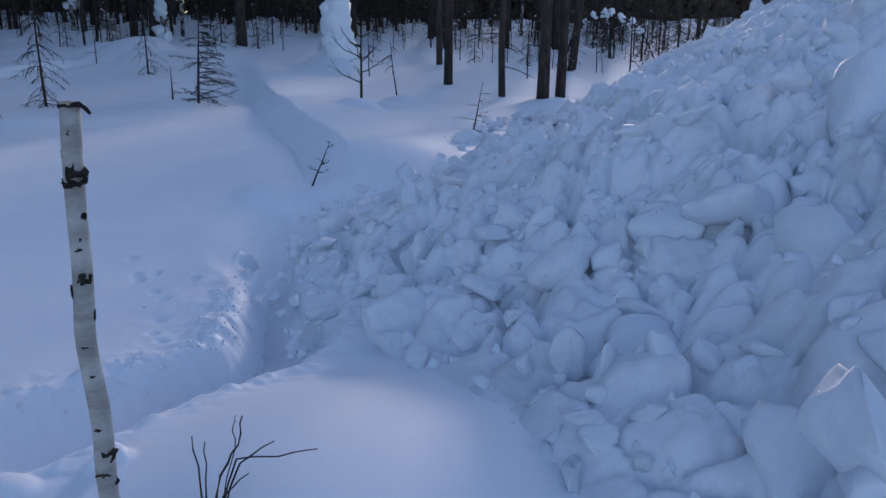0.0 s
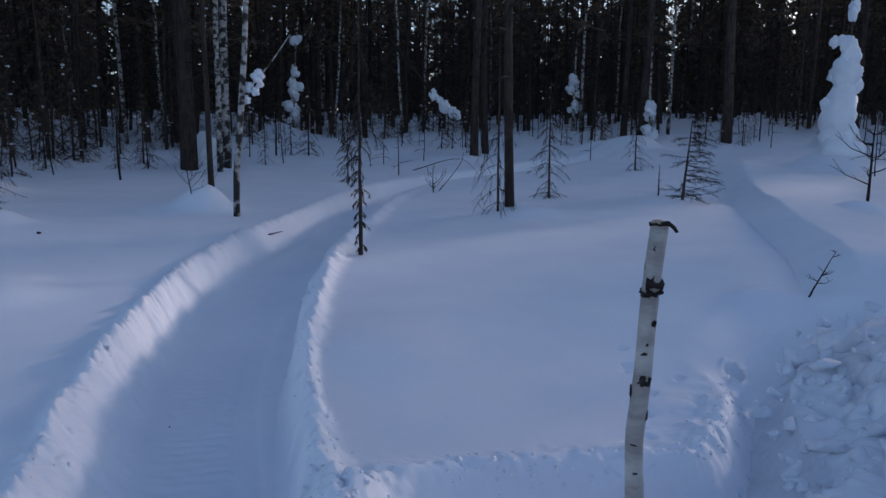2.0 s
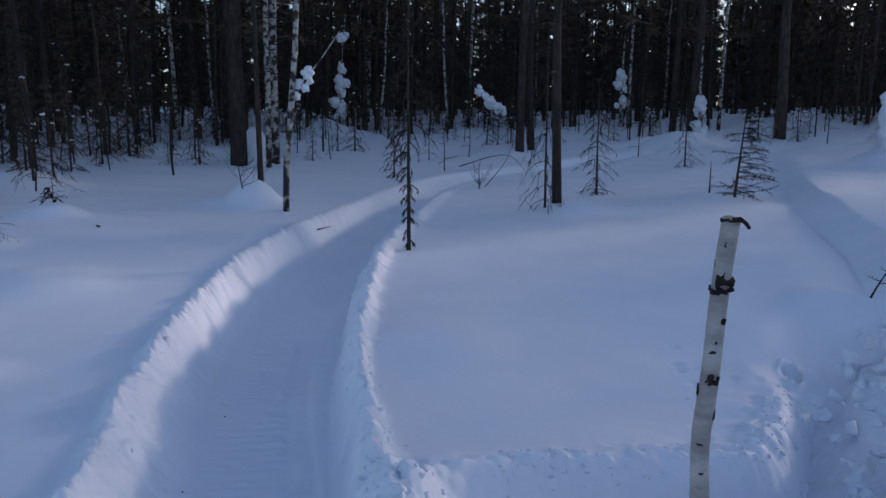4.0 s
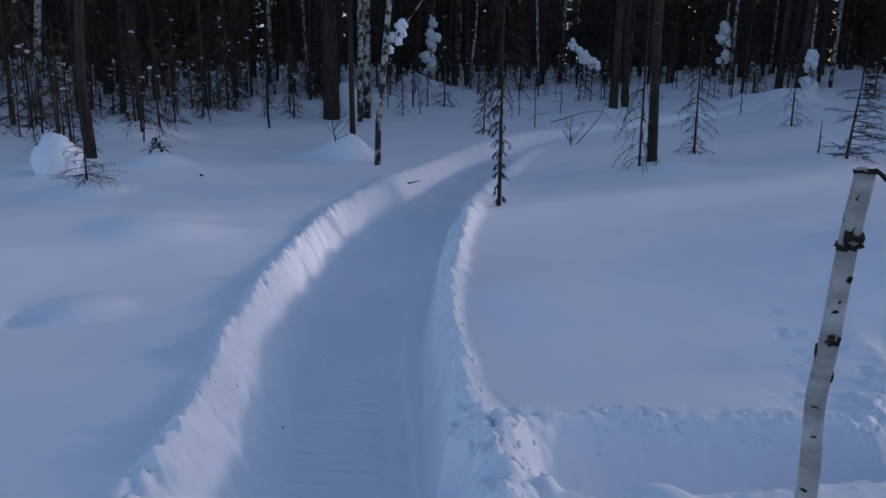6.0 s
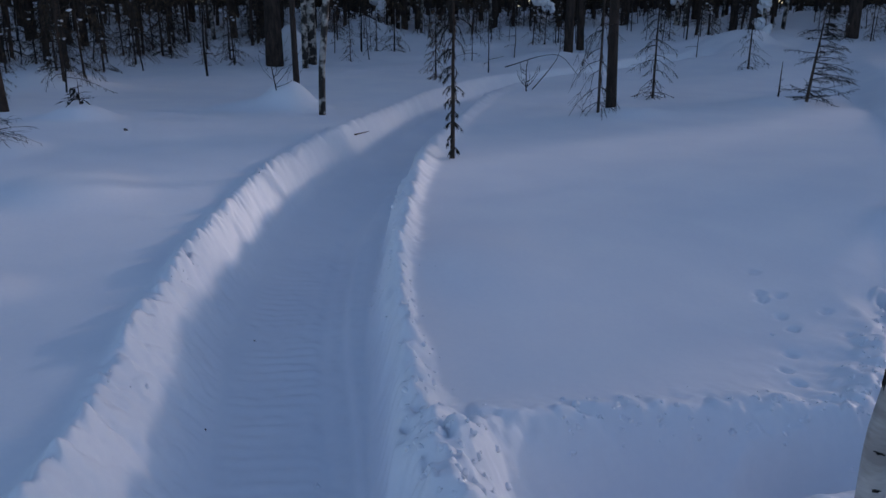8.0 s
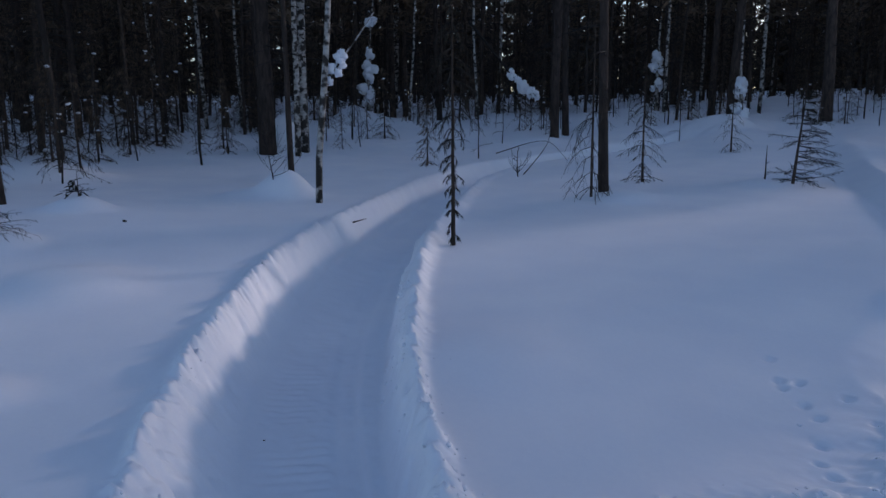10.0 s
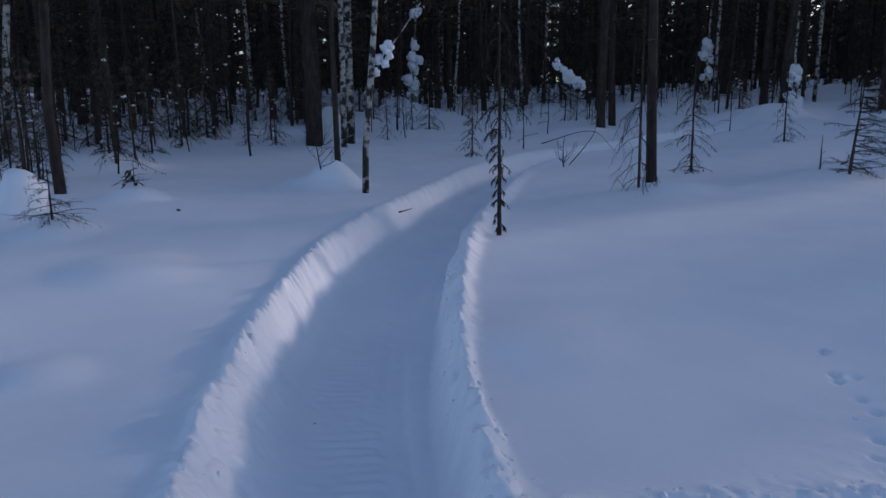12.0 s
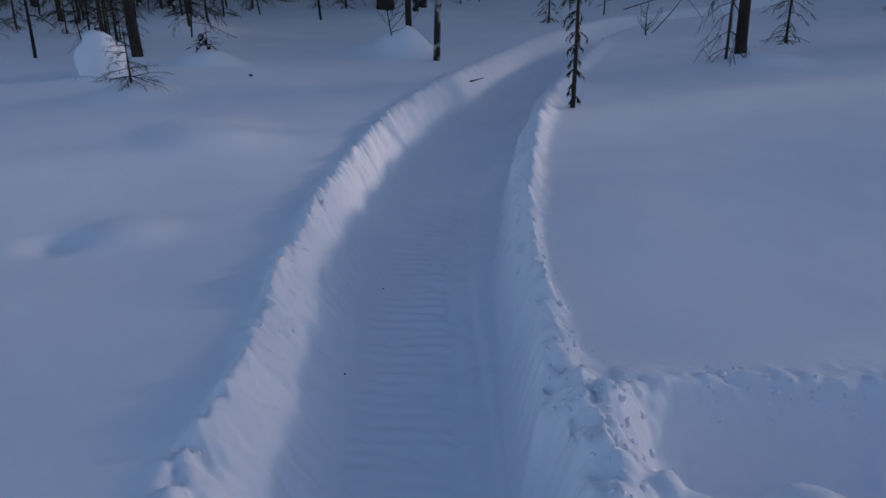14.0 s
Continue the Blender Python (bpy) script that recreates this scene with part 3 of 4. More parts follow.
def build_stake():
    top = thing("birch_stake", pose(0, 0, 0), "thin cut birch pole with black knots stuck in snow", "stake")
    g = Geo()
    zs = [-0.25 + 1.25 * i / 40 for i in range(41)]
    pts, rad = [], []
    for z in zs:
        p, r = stake_at(min(z, 1.0))
        pts.append(p + Vector((0.0015 * math.sin(z * 21), 0.0015 * math.cos(z * 17), 0)))
        rad.append(r * (1 + 0.05 * noise.noise((z * 9, 0, 0))))
    g.tube(pts, rad, 18)
    part("pole", g, BIRCH, top)
    g = Geo()
    g.tube([(-1.468, 1.752, 0.999), (-1.467, 1.751, 1.003)], [0.0170, 0.0156], 18)
    part("cut_end", g, CUT_WOOD, top, "pale sawn end of the pole")
    g = Geo()
    ring = [Vector((-1.468 + 0.0174 * math.cos(k * math.pi / 8), 1.752 + 0.0174 * math.sin(k * math.pi / 8), 1.001 + 0.0015 * math.sin(k * 2.3))) for k in range(17)]
    g.tube(ring, [0.0022 + 0.0012 * math.sin(k * 1.7) ** 2 for k in range(17)], 6, 0.25)
    part("bark_rim", g, BIRCH_MARK, top, "dark ragged bark round the cut end")
    # scars: z, turn round the pole, width, height
    eye = math.atan2(0.4 - 1.8, -0.95 + 1.5)
    for z, turn, w, h in ((0.955, -0.1, 0.010, 0.010), (0.955, 0.8, 0.008, 0.008), (0.915, -1.2, 0.006, 0.014), (0.885, 0.4, 0.030, 0.034), (0.862, 0.2, 0.036, 0.014), (0.858, -0.8, 0.018, 0.012), (0.80, 0.75, 0.009, 0.012), (0.735, 0.0, 0.011, 0.005), (0.755, 0.2, 0.004, 0.004), (0.68, 0.3, 0.026, 0.026), (0.672, 0.9, 0.014, 0.010), (0.645, -1.3, 0.008, 0.024), (0.60, 1.2, 0.006, 0.026), (0.535, -0.2, 0.012, 0.005), (0.47, 0.05, 0.009, 0.004), (0.345, -0.3, 0.012, 0.005), (0.285, 0.3, 0.026, 0.016), (0.27, 0.9, 0.016, 0.018), (0.235, -0.3, 0.022, 0.009), (0.21, 1.25, 0.012, 0.014), (0.17, 0.1, 0.014, 0.005), (0.15, -1.2, 0.010, 0.012), (0.12, 0.5, 0.012, 0.006)):
        p, r = stake_at(z)
        a = eye + turn
        g = Geo()
        c = p + Vector((math.cos(a), math.sin(a), 0)) * (r + 0.0012 - 0.45 * w)
        g.lump(c, 1.0, (w * 0.55, w * 0.55, h * 0.6), 9, 16, 0.45, seed=z * 50)
        part("knot", g, BIRCH_MARK, top, smooth=False)
    g = Geo()
    out = Vector((math.cos(eye + 1.1), math.sin(eye + 1.1), 0))
    p = Vector(STAKE[-1])
    g.tube([p + out * 0.004 + Vector((0, 0, 0.002)), p + out * 0.018 + Vector((0, 0, 0.004)), p + out * 0.030 + Vector((0, 0, -0.004)), p + out * 0.037 + Vector((0, 0, -0.013))], [0.004, 0.0045, 0.004, 0.003], 6, 0.2)
    part("bark_curl", g, BIRCH_MARK, top, "dark curl of peeled bark at the top")


build_stake()

# ---- trees ----


def wander(h, lean=(0, 0), bend=0.02, n=8, seed=0):
    rng = random.Random(seed)
    px, py, out = 0.0, 0.0, []
    for i in range(n + 1):
        t = i / n
        out.append(Vector((lean[0] * h * t + px, lean[1] * h * t + py, h * t)))
        px += rng.gauss(0, bend) * h / n
        py += rng.gauss(0, bend) * h / n
    return out


def on_stem(pts, z):
    for a, b in zip(pts[:-1], pts[1:]):
        if a.z <= z <= b.z:
            return a.lerp(b, (z - a.z) / (b.z - a.z))
    return pts[-1].copy()


def dead_branch(g, p, yaw, length, r, rng, droop=0.15, forks=3):
    """A forked bare branch; g is a mesh that collects, or the thing whose own part it becomes."""
    if not isinstance(g, Geo):
        own = Geo()
        pts = dead_branch(own, p, yaw, length, r, rng, droop, forks)
        part("branch", own, TWIG, g)
        return pts
    d = Vector((math.cos(yaw), math.sin(yaw), rng.uniform(-0.1, 0.25)))
    pts = [Vector(p)]
    for i in range(4):
        d = (d + Vector((rng.gauss(0, 0.18), rng.gauss(0, 0.18), -droop * 0.5 + rng.gauss(0, 0.08)))).normalized()
        pts.append(pts[-1] + d * length / 4)
    g.tube(pts, [r, r * 0.8, r * 0.6, r * 0.45, r * 0.25], 4)
    for k in range(forks):
        i = rng.randint(1, 3)
        e = (d + Vector((rng.gauss(0, 0.7), rng.gauss(0, 0.7), rng.gauss(-droop, 0.3)))).normalized()
        q = pts[i] + e * length * rng.uniform(0.15, 0.4)
        g.tube([pts[i], pts[i].lerp(q, 0.5) + Vector((0, 0, 0.01)), q], [r * 0.5, r * 0.4, r * 0.2], 3)
    return pts


def pine(h=14.0, r=0.12, seed=1, lean=(0, 0), low=1.2, crown_from=0.5, stubs=14, rich=1.0):
    """A tall forest pine: bare lower trunk with dead branches and a ragged crown."""
    rng = random.Random(seed)
    top = thing("pine_tree", pose(0, 0, 0), "tall dark pine with bare lower trunk in snow", "tree", "forest pines")
    pts = [p - Vector((0, 0, 0.3)) for p in wander(h, lean, 0.018, 10, seed)]
    g = Geo()
    g.tube(pts, [r * (1.15 if i == 0 else 1) * (1 - 0.78 * i / 10) for i in range(11)], 10, 0.05)
    part("trunk", g, BARK, top)
    g = Geo()
    for _ in range(stubs):
        z = rng.uniform(low, h * crown_from)
        dead_branch(g, on_stem(pts, z), rng.uniform(0, 6.28), rng.uniform(0.25, 1.1), r * 0.10 + 0.004, rng, 0.25, 2)
    part("deadwood", g, TWIG, top)
    g = Geo()
    for _ in range(int(34 * rich)):
        z = rng.uniform(h * crown_from, h * 0.99)
        p = on_stem(pts, z)
        far = (1.9 * (1 - (z / h - crown_from) / (1.02 - crown_from)) + 0.5) * rng.uniform(0.5, 1.0)
        yaw = rng.uniform(0, 6.28)
        d = Vector((math.cos(yaw), math.sin(yaw), rng.uniform(-0.2, 0.3)))
        q = p + d * far
        g.tube([p, p.lerp(q, 0.5), q], [0.025, 0.018, 0.008], 3)
        for k in range(9):
            c = p.lerp(q, rng.uniform(0.35, 1.0))
            for _ in range(3):
                e = Vector((rng.gauss(0, 1), rng.gauss(0, 1), rng.gauss(0.2, 0.6)))
                g.spray(c, e, rng.uniform(0.2, 0.42), rng.uniform(0.04, 0.09), 0.1)
    part("crown", g, NEEDLE, top, smooth=False)
    return top


def spruce(h=3.0, r=0.03, seed=1, reach=0.5, start=0.25, whorls=14, needles=1.0, lean=(0, 0), dry=False, droop=0.35, snow=0, one_side=None, label="", name="spruce_tree", split=False, heavy=None, fine=1.0, forks=3):
    """A spruce: straight stem, drooping branches with needle sprays, some snow."""
    rng = random.Random(seed)
    top = thing(name, pose(0, 0, 0), label or "dark green spruce with drooping branches in snow", "tree", "spruces")
    pts = [p - Vector((0, 0, 0.15)) for p in wander(h, lean, 0.010, 8, seed)]
    g = Geo()
    g.tube(pts, [r * (1 - 0.85 * i / 8) for i in range(9)], 7, 0.04)
    part("trunk", g, BARK_DARK, top)
    gt, gn, gs = Geo(), Geo(), Geo()
    for i in range(whorls):
        f = (i + rng.uniform(-0.3, 0.3)) / whorls
        z = max(h * (start + (0.97 - start) * f) - 0.15, 0.05)
        p = on_stem(pts, z)
        for k in range(rng.randint(3, 5)):
            yaw = rng.uniform(0, 6.28)
            if one_side is not None and rng.random() < 0.75:
                yaw = one_side + rng.gauss(0, 0.6)
            far = reach * (1 - 0.8 * f if heavy is None else 0.25 + 0.75 * math.exp(-((f - heavy) / 0.22) ** 2)) * rng.uniform(0.45, 1.1)
            b = dead_branch(top if split else gt, p, yaw, far, max(r * 0.16 * (1 - 0.5 * f), 0.0045 if split else 0.0025), rng, droop, forks if far > 0.15 else 1)
            for q0, q1 in zip(b[1:-1], b[2:]):
                for _ in range(int(needles * rng.uniform(1.0, 4.2) / fine ** 1.4)):
                    d = (q1 - q0).normalized() + Vector((rng.gauss(0, 0.6), rng.gauss(0, 0.6), rng.gauss(-0.35, 0.3)))
                    gn.spray(q0.lerp(q1, rng.random()), d, rng.uniform(0.07, 0.16) * (0.6 + reach * 0.55) * fine, rng.uniform(0.012, 0.028) * (0.6 + reach * 0.6) * fine * (0.36 if fine < 1 else 1), 0.3)
            if snow and rng.random() < snow:
                gs.lump(b[2] + Vector((0, 0, 0.01)), rng.uniform(0.02, 0.05) * (0.6 + reach * 0.3), (1.3, 1.2, 0.6), 5, 7, 0.35, seed=i * 5 + k)
    if gt.f:
        part("branchwork", gt, TWIG, top)
    if gn.f:
        part("needle_cover", gn, NEEDLE_DRY if dry else NEEDLE, top, smooth=False)
    if gs.f:
        part("snow_cap", gs, SNOW, top, "small lumps of snow on the branches")
    return top


def birch(h=9.0, r=0.05, seed=1, lean=(0, 0), bend=0.03, branches=10, low=0.8, label=""):
    rng = random.Random(seed)
    top = thing("birch_tree", pose(0, 0, 0), label or "slender white birch with black scars in snow", "tree", "birches")
    pts = [p - Vector((0, 0, 0.2)) for p in wander(h, lean, bend, 12, seed)]
    g = Geo()
    g.tube(pts, [r * (1 - 0.75 * i / 12) for i in range(13)], 10, 0.06)
    part("trunk", g, BIRCH_SCARRED, top)
    g = Geo()
    for _ in range(branches):
        z = rng.uniform(low, h * 0.95)
        dead_branch(g, on_stem(pts, z), rng.uniform(0, 6.28), rng.uniform(0.4, 1.3), r * 0.14 + 0.003, rng, -0.1, 4)
    part("branchwork", g, TWIG, top)
    return top


def bare_sapling(h=1.2, r=0.012, seed=1, branches=10, lean=(0, 0), spread=0.45, droop=-0.3, label="", name="sapling", forks=2, low=0.15, split=True):
    rng = random.Random(seed)
    top = thing(name, pose(0, 0, 0), label or "bare dark sapling standing in snow", "sapling", "saplings")
    pts = [p - Vector((0, 0, 0.08)) for p in wander(h, lean, 0.04, 6, seed)]
    g = Geo()
    g.tube(pts, [r * (1 - 0.75 * i / 6) for i in range(7)], 6, 0.05)
    part("stem", g, TWIG, top)
    g = Geo()
    for i in range(branches):
        z = h * rng.uniform(low, 0.9)
        dead_branch(top if split else g, on_stem(pts, z), rng.uniform(0, 6.28), spread * rng.uniform(0.5, 1.1) * (1.15 - z / h), r * 0.42, rng, droop, forks)
    if g.f:
        part("branchwork", g, TWIG, top)
    return top


def plant(ob, x, y, turn=0.0, sink=0.0, size=1.0):
    ob.matrix_basis = pose(x, y, ground_z(x, y) - sink, 0, 0, turn) @ Matrix.Diagonal((size, size, size, 1))
    return ob


# single trees of the clearing, near to far
plant(spruce(2.5, 0.021, 11, 0.42, 0.10, 22, 1.0, dry=True, droop=0.8, split=True, heavy=0.58, fine=0.36, forks=4, label="thin half-dead spruce beside the driven trail"), -5.53, 5.22)
plant(pine(13, 0.064, 12, (-0.012, 0.0), 0.9, 0.42, 22), -6.14, 8.86)
plant(spruce(2.6, 0.02, 13, 0.95, 0.12, 14, 0.2, droop=0.95, dry=True, split=True, fine=0.5, forks=5, label="thin dead spruce with hanging bare branches"), -6.16, 8.57)
plant(spruce(2.0, 0.022, 14, 0.62, 0.06, 16, 0.7, dry=True, droop=0.6, split=True, fine=0.42, forks=5), -6.58, 10.77)
plant(spruce(1.5, 0.026, 15, 0.78, 0.05, 19, 1.1, (0.06, 0.04), dry=True, droop=0.12, one_side=0.6, split=True, fine=0.36, forks=6, label="small spruce with flat sparse branches to one side"), -4.55, 11.19)
plant(spruce(1.6, 0.022, 16, 0.6, 0.05, 12, 0.4, dry=True, droop=0.7, fine=0.5, forks=5), -6.97, 15.36)
plant(bare_sapling(0.55, 0.014, 17, 2, spread=0.1, label="short bare stick standing in snow", name="stick"), -4.9, 11.17)
plant(bare_sapling(1.15, 0.022, 18, 16, (0.05, 0), 0.8, -0.4), -2.1, 10.92, 40)
plant(bare_sapling(0.95, 0.016, 19, 7, (-0.08, 0), 0.55, 0.6), -1.72, 12.76)
plant(spruce(0.75, 0.013, 20, 0.35, 0.2, 7, 0.15, (0.18, 0), dry=True, droop=0.05, label="tiny leaning spruce with bare twigs", name="spruce_seedling"), -0.59, 8.7)
plant(bare_sapling(0.42, 0.009, 21, 7, (0.42, 0.1), 0.2, -0.2, label="leaning bare twig in broken snow", name="twig"), -1.93, 6.06)
plant(spruce(0.62, 0.014, 22, 0.42, 0.1, 10, 0.4, dry=True, droop=0.15, fine=0.4, forks=4, label="tiny sparse spruce on a snow cushion", name="spruce_seedling"), -7.8, 2.32)
plant(spruce(0.4, 0.010, 23, 0.24, 0.1, 6, 0.3, dry=True, droop=0.0, label="tiny bare spruce top on a snow cushion", name="spruce_seedling"), -9.1, 3.5)
plant(pine(12, 0.058, 24, (-0.02, 0), 0.7, 0.45, 18), -9.92, 3.03)
plant(spruce(2.2, 0.024, 25, 0.9, 0.1, 14, 0.6, dry=True, droop=0.55, fine=0.5, forks=5), -12.67, 4.62)
plant(spruce(1.4, 0.02, 26, 0.5, 0.1, 12, 0.5, dry=True, droop=0.5, fine=0.5, forks=5), -10.2, 2.75)
plant(bare_sapling(2.6, 0.026, 27, 5, spread=0.35, droop=0.2, label="thin straight bare pole tree in snow", name="pole_tree"), -14.06, 7.66)
plant(pine(15, 0.17, 28, (-0.01, 0), 1.5, 0.4, 16), -14.71, 9.59)
plant(pine(9, 0.05, 29, (0.0, 0), 1.2, 0.4, 14), -11.08, 7.56)
plant(birch(9, 0.042, 30, (0.05, 0.035), 0.045, 12), -8.37, 5.98)
plant(birch(12, 0.10, 31, (0.0, 0.0), 0.02, 10, 2.0), -14.51, 10.42)
plant(birch(11, 0.07, 32, (0.0, 0.0), 0.02, 10, 2.0), -14.2, 10.0)
plant(birch(13, 0.12, 33, (0.06, 0.03), 0.03, 10, 2.0, "tall white birch leaning over in dark wood"), -23.57, 21.98)
plant(pine(16, 0.115, 34, (0.03, 0), 1.5, 0.4, 20), -12.03, 16.59)
plant(pine(16, 0.10, 35, (0.0, 0), 1.5, 0.4, 20), -12.47, 17.82)
plant(pine(17, 0.165, 36, (0.02, 0), 1.0, 0.4, 20), -10.57, 24.88)
plant(pine(17, 0.16, 37, (0.0, 0), 1.5, 0.4, 20), -7.5, 24.07)
plant(pine(16, 0.12, 38, (0.03, 0), 1.5, 0.4, 20), -11.31, 24.97)
plant(pine(15, 0.085, 39, (0.0, 0), 1.2, 0.42, 18), -0.88, 14.98)
plant(pine(12, 0.06, 40, (0.0, 0), 0.4, 0.42, 26), 0.09, 13.34)
plant(pine(15, 0.086, 41, (0.01, 0), 1.2, 0.42, 12), 0.59, 11.66)
plant(pine(14, 0.074, 42, (0.02, 0), 1.2, 0.42, 12), 0.89, 11.96)
plant(pine(15, 0.10, 43, (0.05, 0), 1.2, 0.42, 12), 2.16, 18.94)
plant(pine(15, 0.075, 44, (0.0, 0), 1.2, 0.42, 14), -1.12, 19.15)
plant(pine(16, 0.13, 45, (-0.01, 0), 1.2, 0.42, 16), -21.12, 6.95)
plant(pine(16, 0.10, 46, (0.0, 0), 1.2, 0.42, 16), -17.45, 5.17)
for i, (x, y, h) in enumerate(((-16.17, 7.26, 2.0), (-17.7, 8.77, 3.6), (-18.84, 7.75, 3.0), (-13.19, 4.72, 1.7), (-10.82, 10.48, 1.5), (-15.76, 14.01, 2.2), (-16.9, 8.2, 2.6), (-15.4, 6.3, 1.9), (-19.5, 10.2, 3.4), (-14.9, 3.6, 2.4))):
    plant(spruce(h, 0.012 * h, 50 + i, 0.30 * h, 0.05, 17, 1.3, droop=0.5, snow=0.08, fine=0.5, forks=5), x, y)
for i, (x, y, h) in enumerate(((-10.9, 12.09, 1.1), (-12.69, 15.22, 1.3), (-13.2, 14.2, 0.9), (-17.2, 16.8, 1.6), (-8.9, 17.2, 1.2), (-5.6, 21.5, 1.3), (-2.6, 16.5, 1.5), (0.8, 16.2, 1.2), (-9.6, 21.0, 1.4), (-3.0, 21.0, 1.2))):
    plant(bare_sapling(h, 0.014, 70 + i, 7, spread=0.5, droop=0.2), x, y)
# shrubs
plant(bare_sapling(0.85, 0.009, 81, 13, (-0.10, -0.08), 0.85, -0.45, "bare branching shrub on a snow mound", "shrub", 3, 0.02), -9.04, 5.82)
plant(bare_sapling(0.5, 0.014, 82, 9, (0, 0), 0.4, -0.9, "low bare shrub beside the trail", "shrub", 2, 0.02), -8.43, 10.09)

# ---- snow-laden young spruce ----


def snow_pillar():
    top = thing("snow_laden_tree", pose(-3.55, 18.16, ground_z(-3.55, 18.16) - 0.1) @ Matrix.Diagonal((0.70, 0.70, 0.76, 1)), "young tree wholly buried in thick stacked snow", "tree")
    g = Geo()
    g.tube([(0.1, 0, -0.2), (0.05, 0, 1.5), (0.18, 0, 3.0), (0.16, 0, 4.6)], [0.07, 0.06, 0.04, 0.02], 8)
    part("trunk", g, BARK_DARK, top)
    # height, sideways shift, radius, height scale
    for i, (z, dx, r, sq) in enumerate(((0.15, 0.05, 0.80, 0.55), (0.55, 0.0, 0.58, 0.9), (1.05, 0.02, 0.56, 0.9), (1.55, 0.06, 0.50, 0.8), (1.95, 0.12, 0.44, 0.8), (2.35, 0.18, 0.47, 0.75), (2.75, 0.20, 0.36, 0.8), (2.3, -0.22, 0.22, 0.8), (1.5, -0.35, 0.2, 0.8), (3.05, 0.14, 0.27, 0.9), (3.25, -0.08, 0.2, 0.7), (3.2, -0.26, 0.16, 0.8), (3.95, 0.17, 0.15, 1.2), (4.15, 0.2, 0.18, 0.9), (0.6, 0.35, 0.3, 0.9), (2.0, 0.42, 0.22, 0.8))):
        g = Geo()
        g.lump((dx, 0.1 * math.sin(i * 2.1), z), r * 0.85, (1, 1, sq * 1.4), 14, 20, 0.17, seed=i + 3)
        part("snow_pillow", g, SNOW, top, "thick rounded pillow of snow")


snow_pillar()

# snow-covered stump
stump = thing("snowy_stump", pose(-9.07, 2.43, ground_z(-9.07, 2.43)), "old stump under a high round cap of snow", "stump")
g = Geo()
g.tube([(0, 0, -0.2), (0, 0, 0.1), (0.02, 0, 0.2)], [0.2, 0.17, 0.13], 10, 0.12)
part("wood", g, BARK_DARK, stump)
g = Geo()
g.lump((0, 0, 0.12), 0.23, (1, 1, 1.15), 12, 18, 0.12, seed=5)
part("snow_cap", g, SNOW, stump, "tall rounded cap of snow")

# ---- the wood behind ----
PROTO = [pine(15, 0.085, 101, (0.01, 0), 1.0, 0.38, 46), pine(17, 0.105, 102, (-0.015, 0), 1.0, 0.36, 46), pine(12, 0.05, 103, (0.02, 0.01), 0.5, 0.30, 60), pine(13, 0.06, 104, (-0.01, 0.01), 0.5, 0.28, 60)]
SPRUCES = [spruce(9, 0.09, 105, 1.5, 0.13, 32, 1.5, droop=0.45, snow=0.02, fine=0.62), spruce(12, 0.11, 106, 1.6, 0.15, 36, 1.4, droop=0.5, snow=0.015, fine=0.62), spruce(6, 0.06, 107, 1.1, 0.05, 26, 1.4, droop=0.45, snow=0.03, fine=0.6, name="young_spruce")]
BIRCHES = [birch(13, 0.08, 108, (0.02, 0.0), 0.02, 12, 2.5), birch(11, 0.06, 109, (-0.03, 0.0), 0.03, 12, 2.5)]
SMALL = [bare_sapling(2.2, 0.02, 110, 9, spread=0.6, droop=0.3, split=False), bare_sapling(1.5, 0.014, 111, 8, (0.08, 0), spread=0.5, droop=0.4, split=False), spruce(1.8, 0.022, 112, 0.6, 0.05, 14, 0.8, droop=0.45, snow=0.05, fine=0.5, forks=4, name="spruce_sapling")]
rng = random.Random(21)


def wood_edge(a):
    """Distance from the clearing's middle to the wood, by direction in degrees left of the first view's axis."""
    return 23.5 + 3.5 * math.sin(radians(a * 3.1)) + 2.0 * math.sin(radians(a * 7.3 + 40)) - (5.0 if a > 48 else 0)


def scatter(protos, count, a0, a1, d0, d1, power=1.0, smin=0.8, smax=1.2):
    used = set()
    for _ in range(count):
        a = rng.uniform(a0, a1)
        d = wood_edge(a) + d0 + (d1 - d0) * rng.random() ** power
        x, y = -1 - d * math.sin(radians(a)), 0.5 + d * math.cos(radians(a))
        s = rng.uniform(smin, smax)
        src = protos[rng.randrange(len(protos))]
        m = pose(x, y, ground_z(x, y) - 0.1, rng.gauss(0, 1.2), rng.gauss(0, 1.2), rng.uniform(0, 360)) @ Matrix.Diagonal((s, s, s, 1))
        if src.name in used:
            copy_thing(src, m).matrix_basis = m
        else:
            src.matrix_basis = m
            used.add(src.name)


scatter(PROTO, 225, 1, 88, 0, 48, 1.25)
scatter(SPRUCES, 230, 2, 88, 4, 42, 1.0)
scatter([SPRUCES[2]], 130, 2, 88, 0, 22, 1.0, 0.35, 0.9)
scatter([SPRUCES[2]], 110, -26, 2, 1, 34, 1.0, 0.22, 0.5)
scatter([SPRUCES[2]], 60, -26, -8, 0, 14, 1.0, 0.25, 0.5)
scatter(PROTO[:2], 26, -15, 1, 0, 26, 1.0, 1.0, 1.35)
scatter(SPRUCES[:2] + PROTO[:2], 14, 0, 6, 2, 20, 1.0, 0.8, 1.2)
scatter(BIRCHES, 14, -10, 80, 0, 14)
scatter(SMALL, 540, -16, 88, -4, 16, 1.1, 0.4, 1.2)
scatter(PROTO, 10, -70, -15, 8, 40, 1.0)
# unseen trees beside and behind the camera, added to block light from the open sky
scatter(PROTO[2:] + SPRUCES, 80, 88, 280, 3, 30, 1.0)


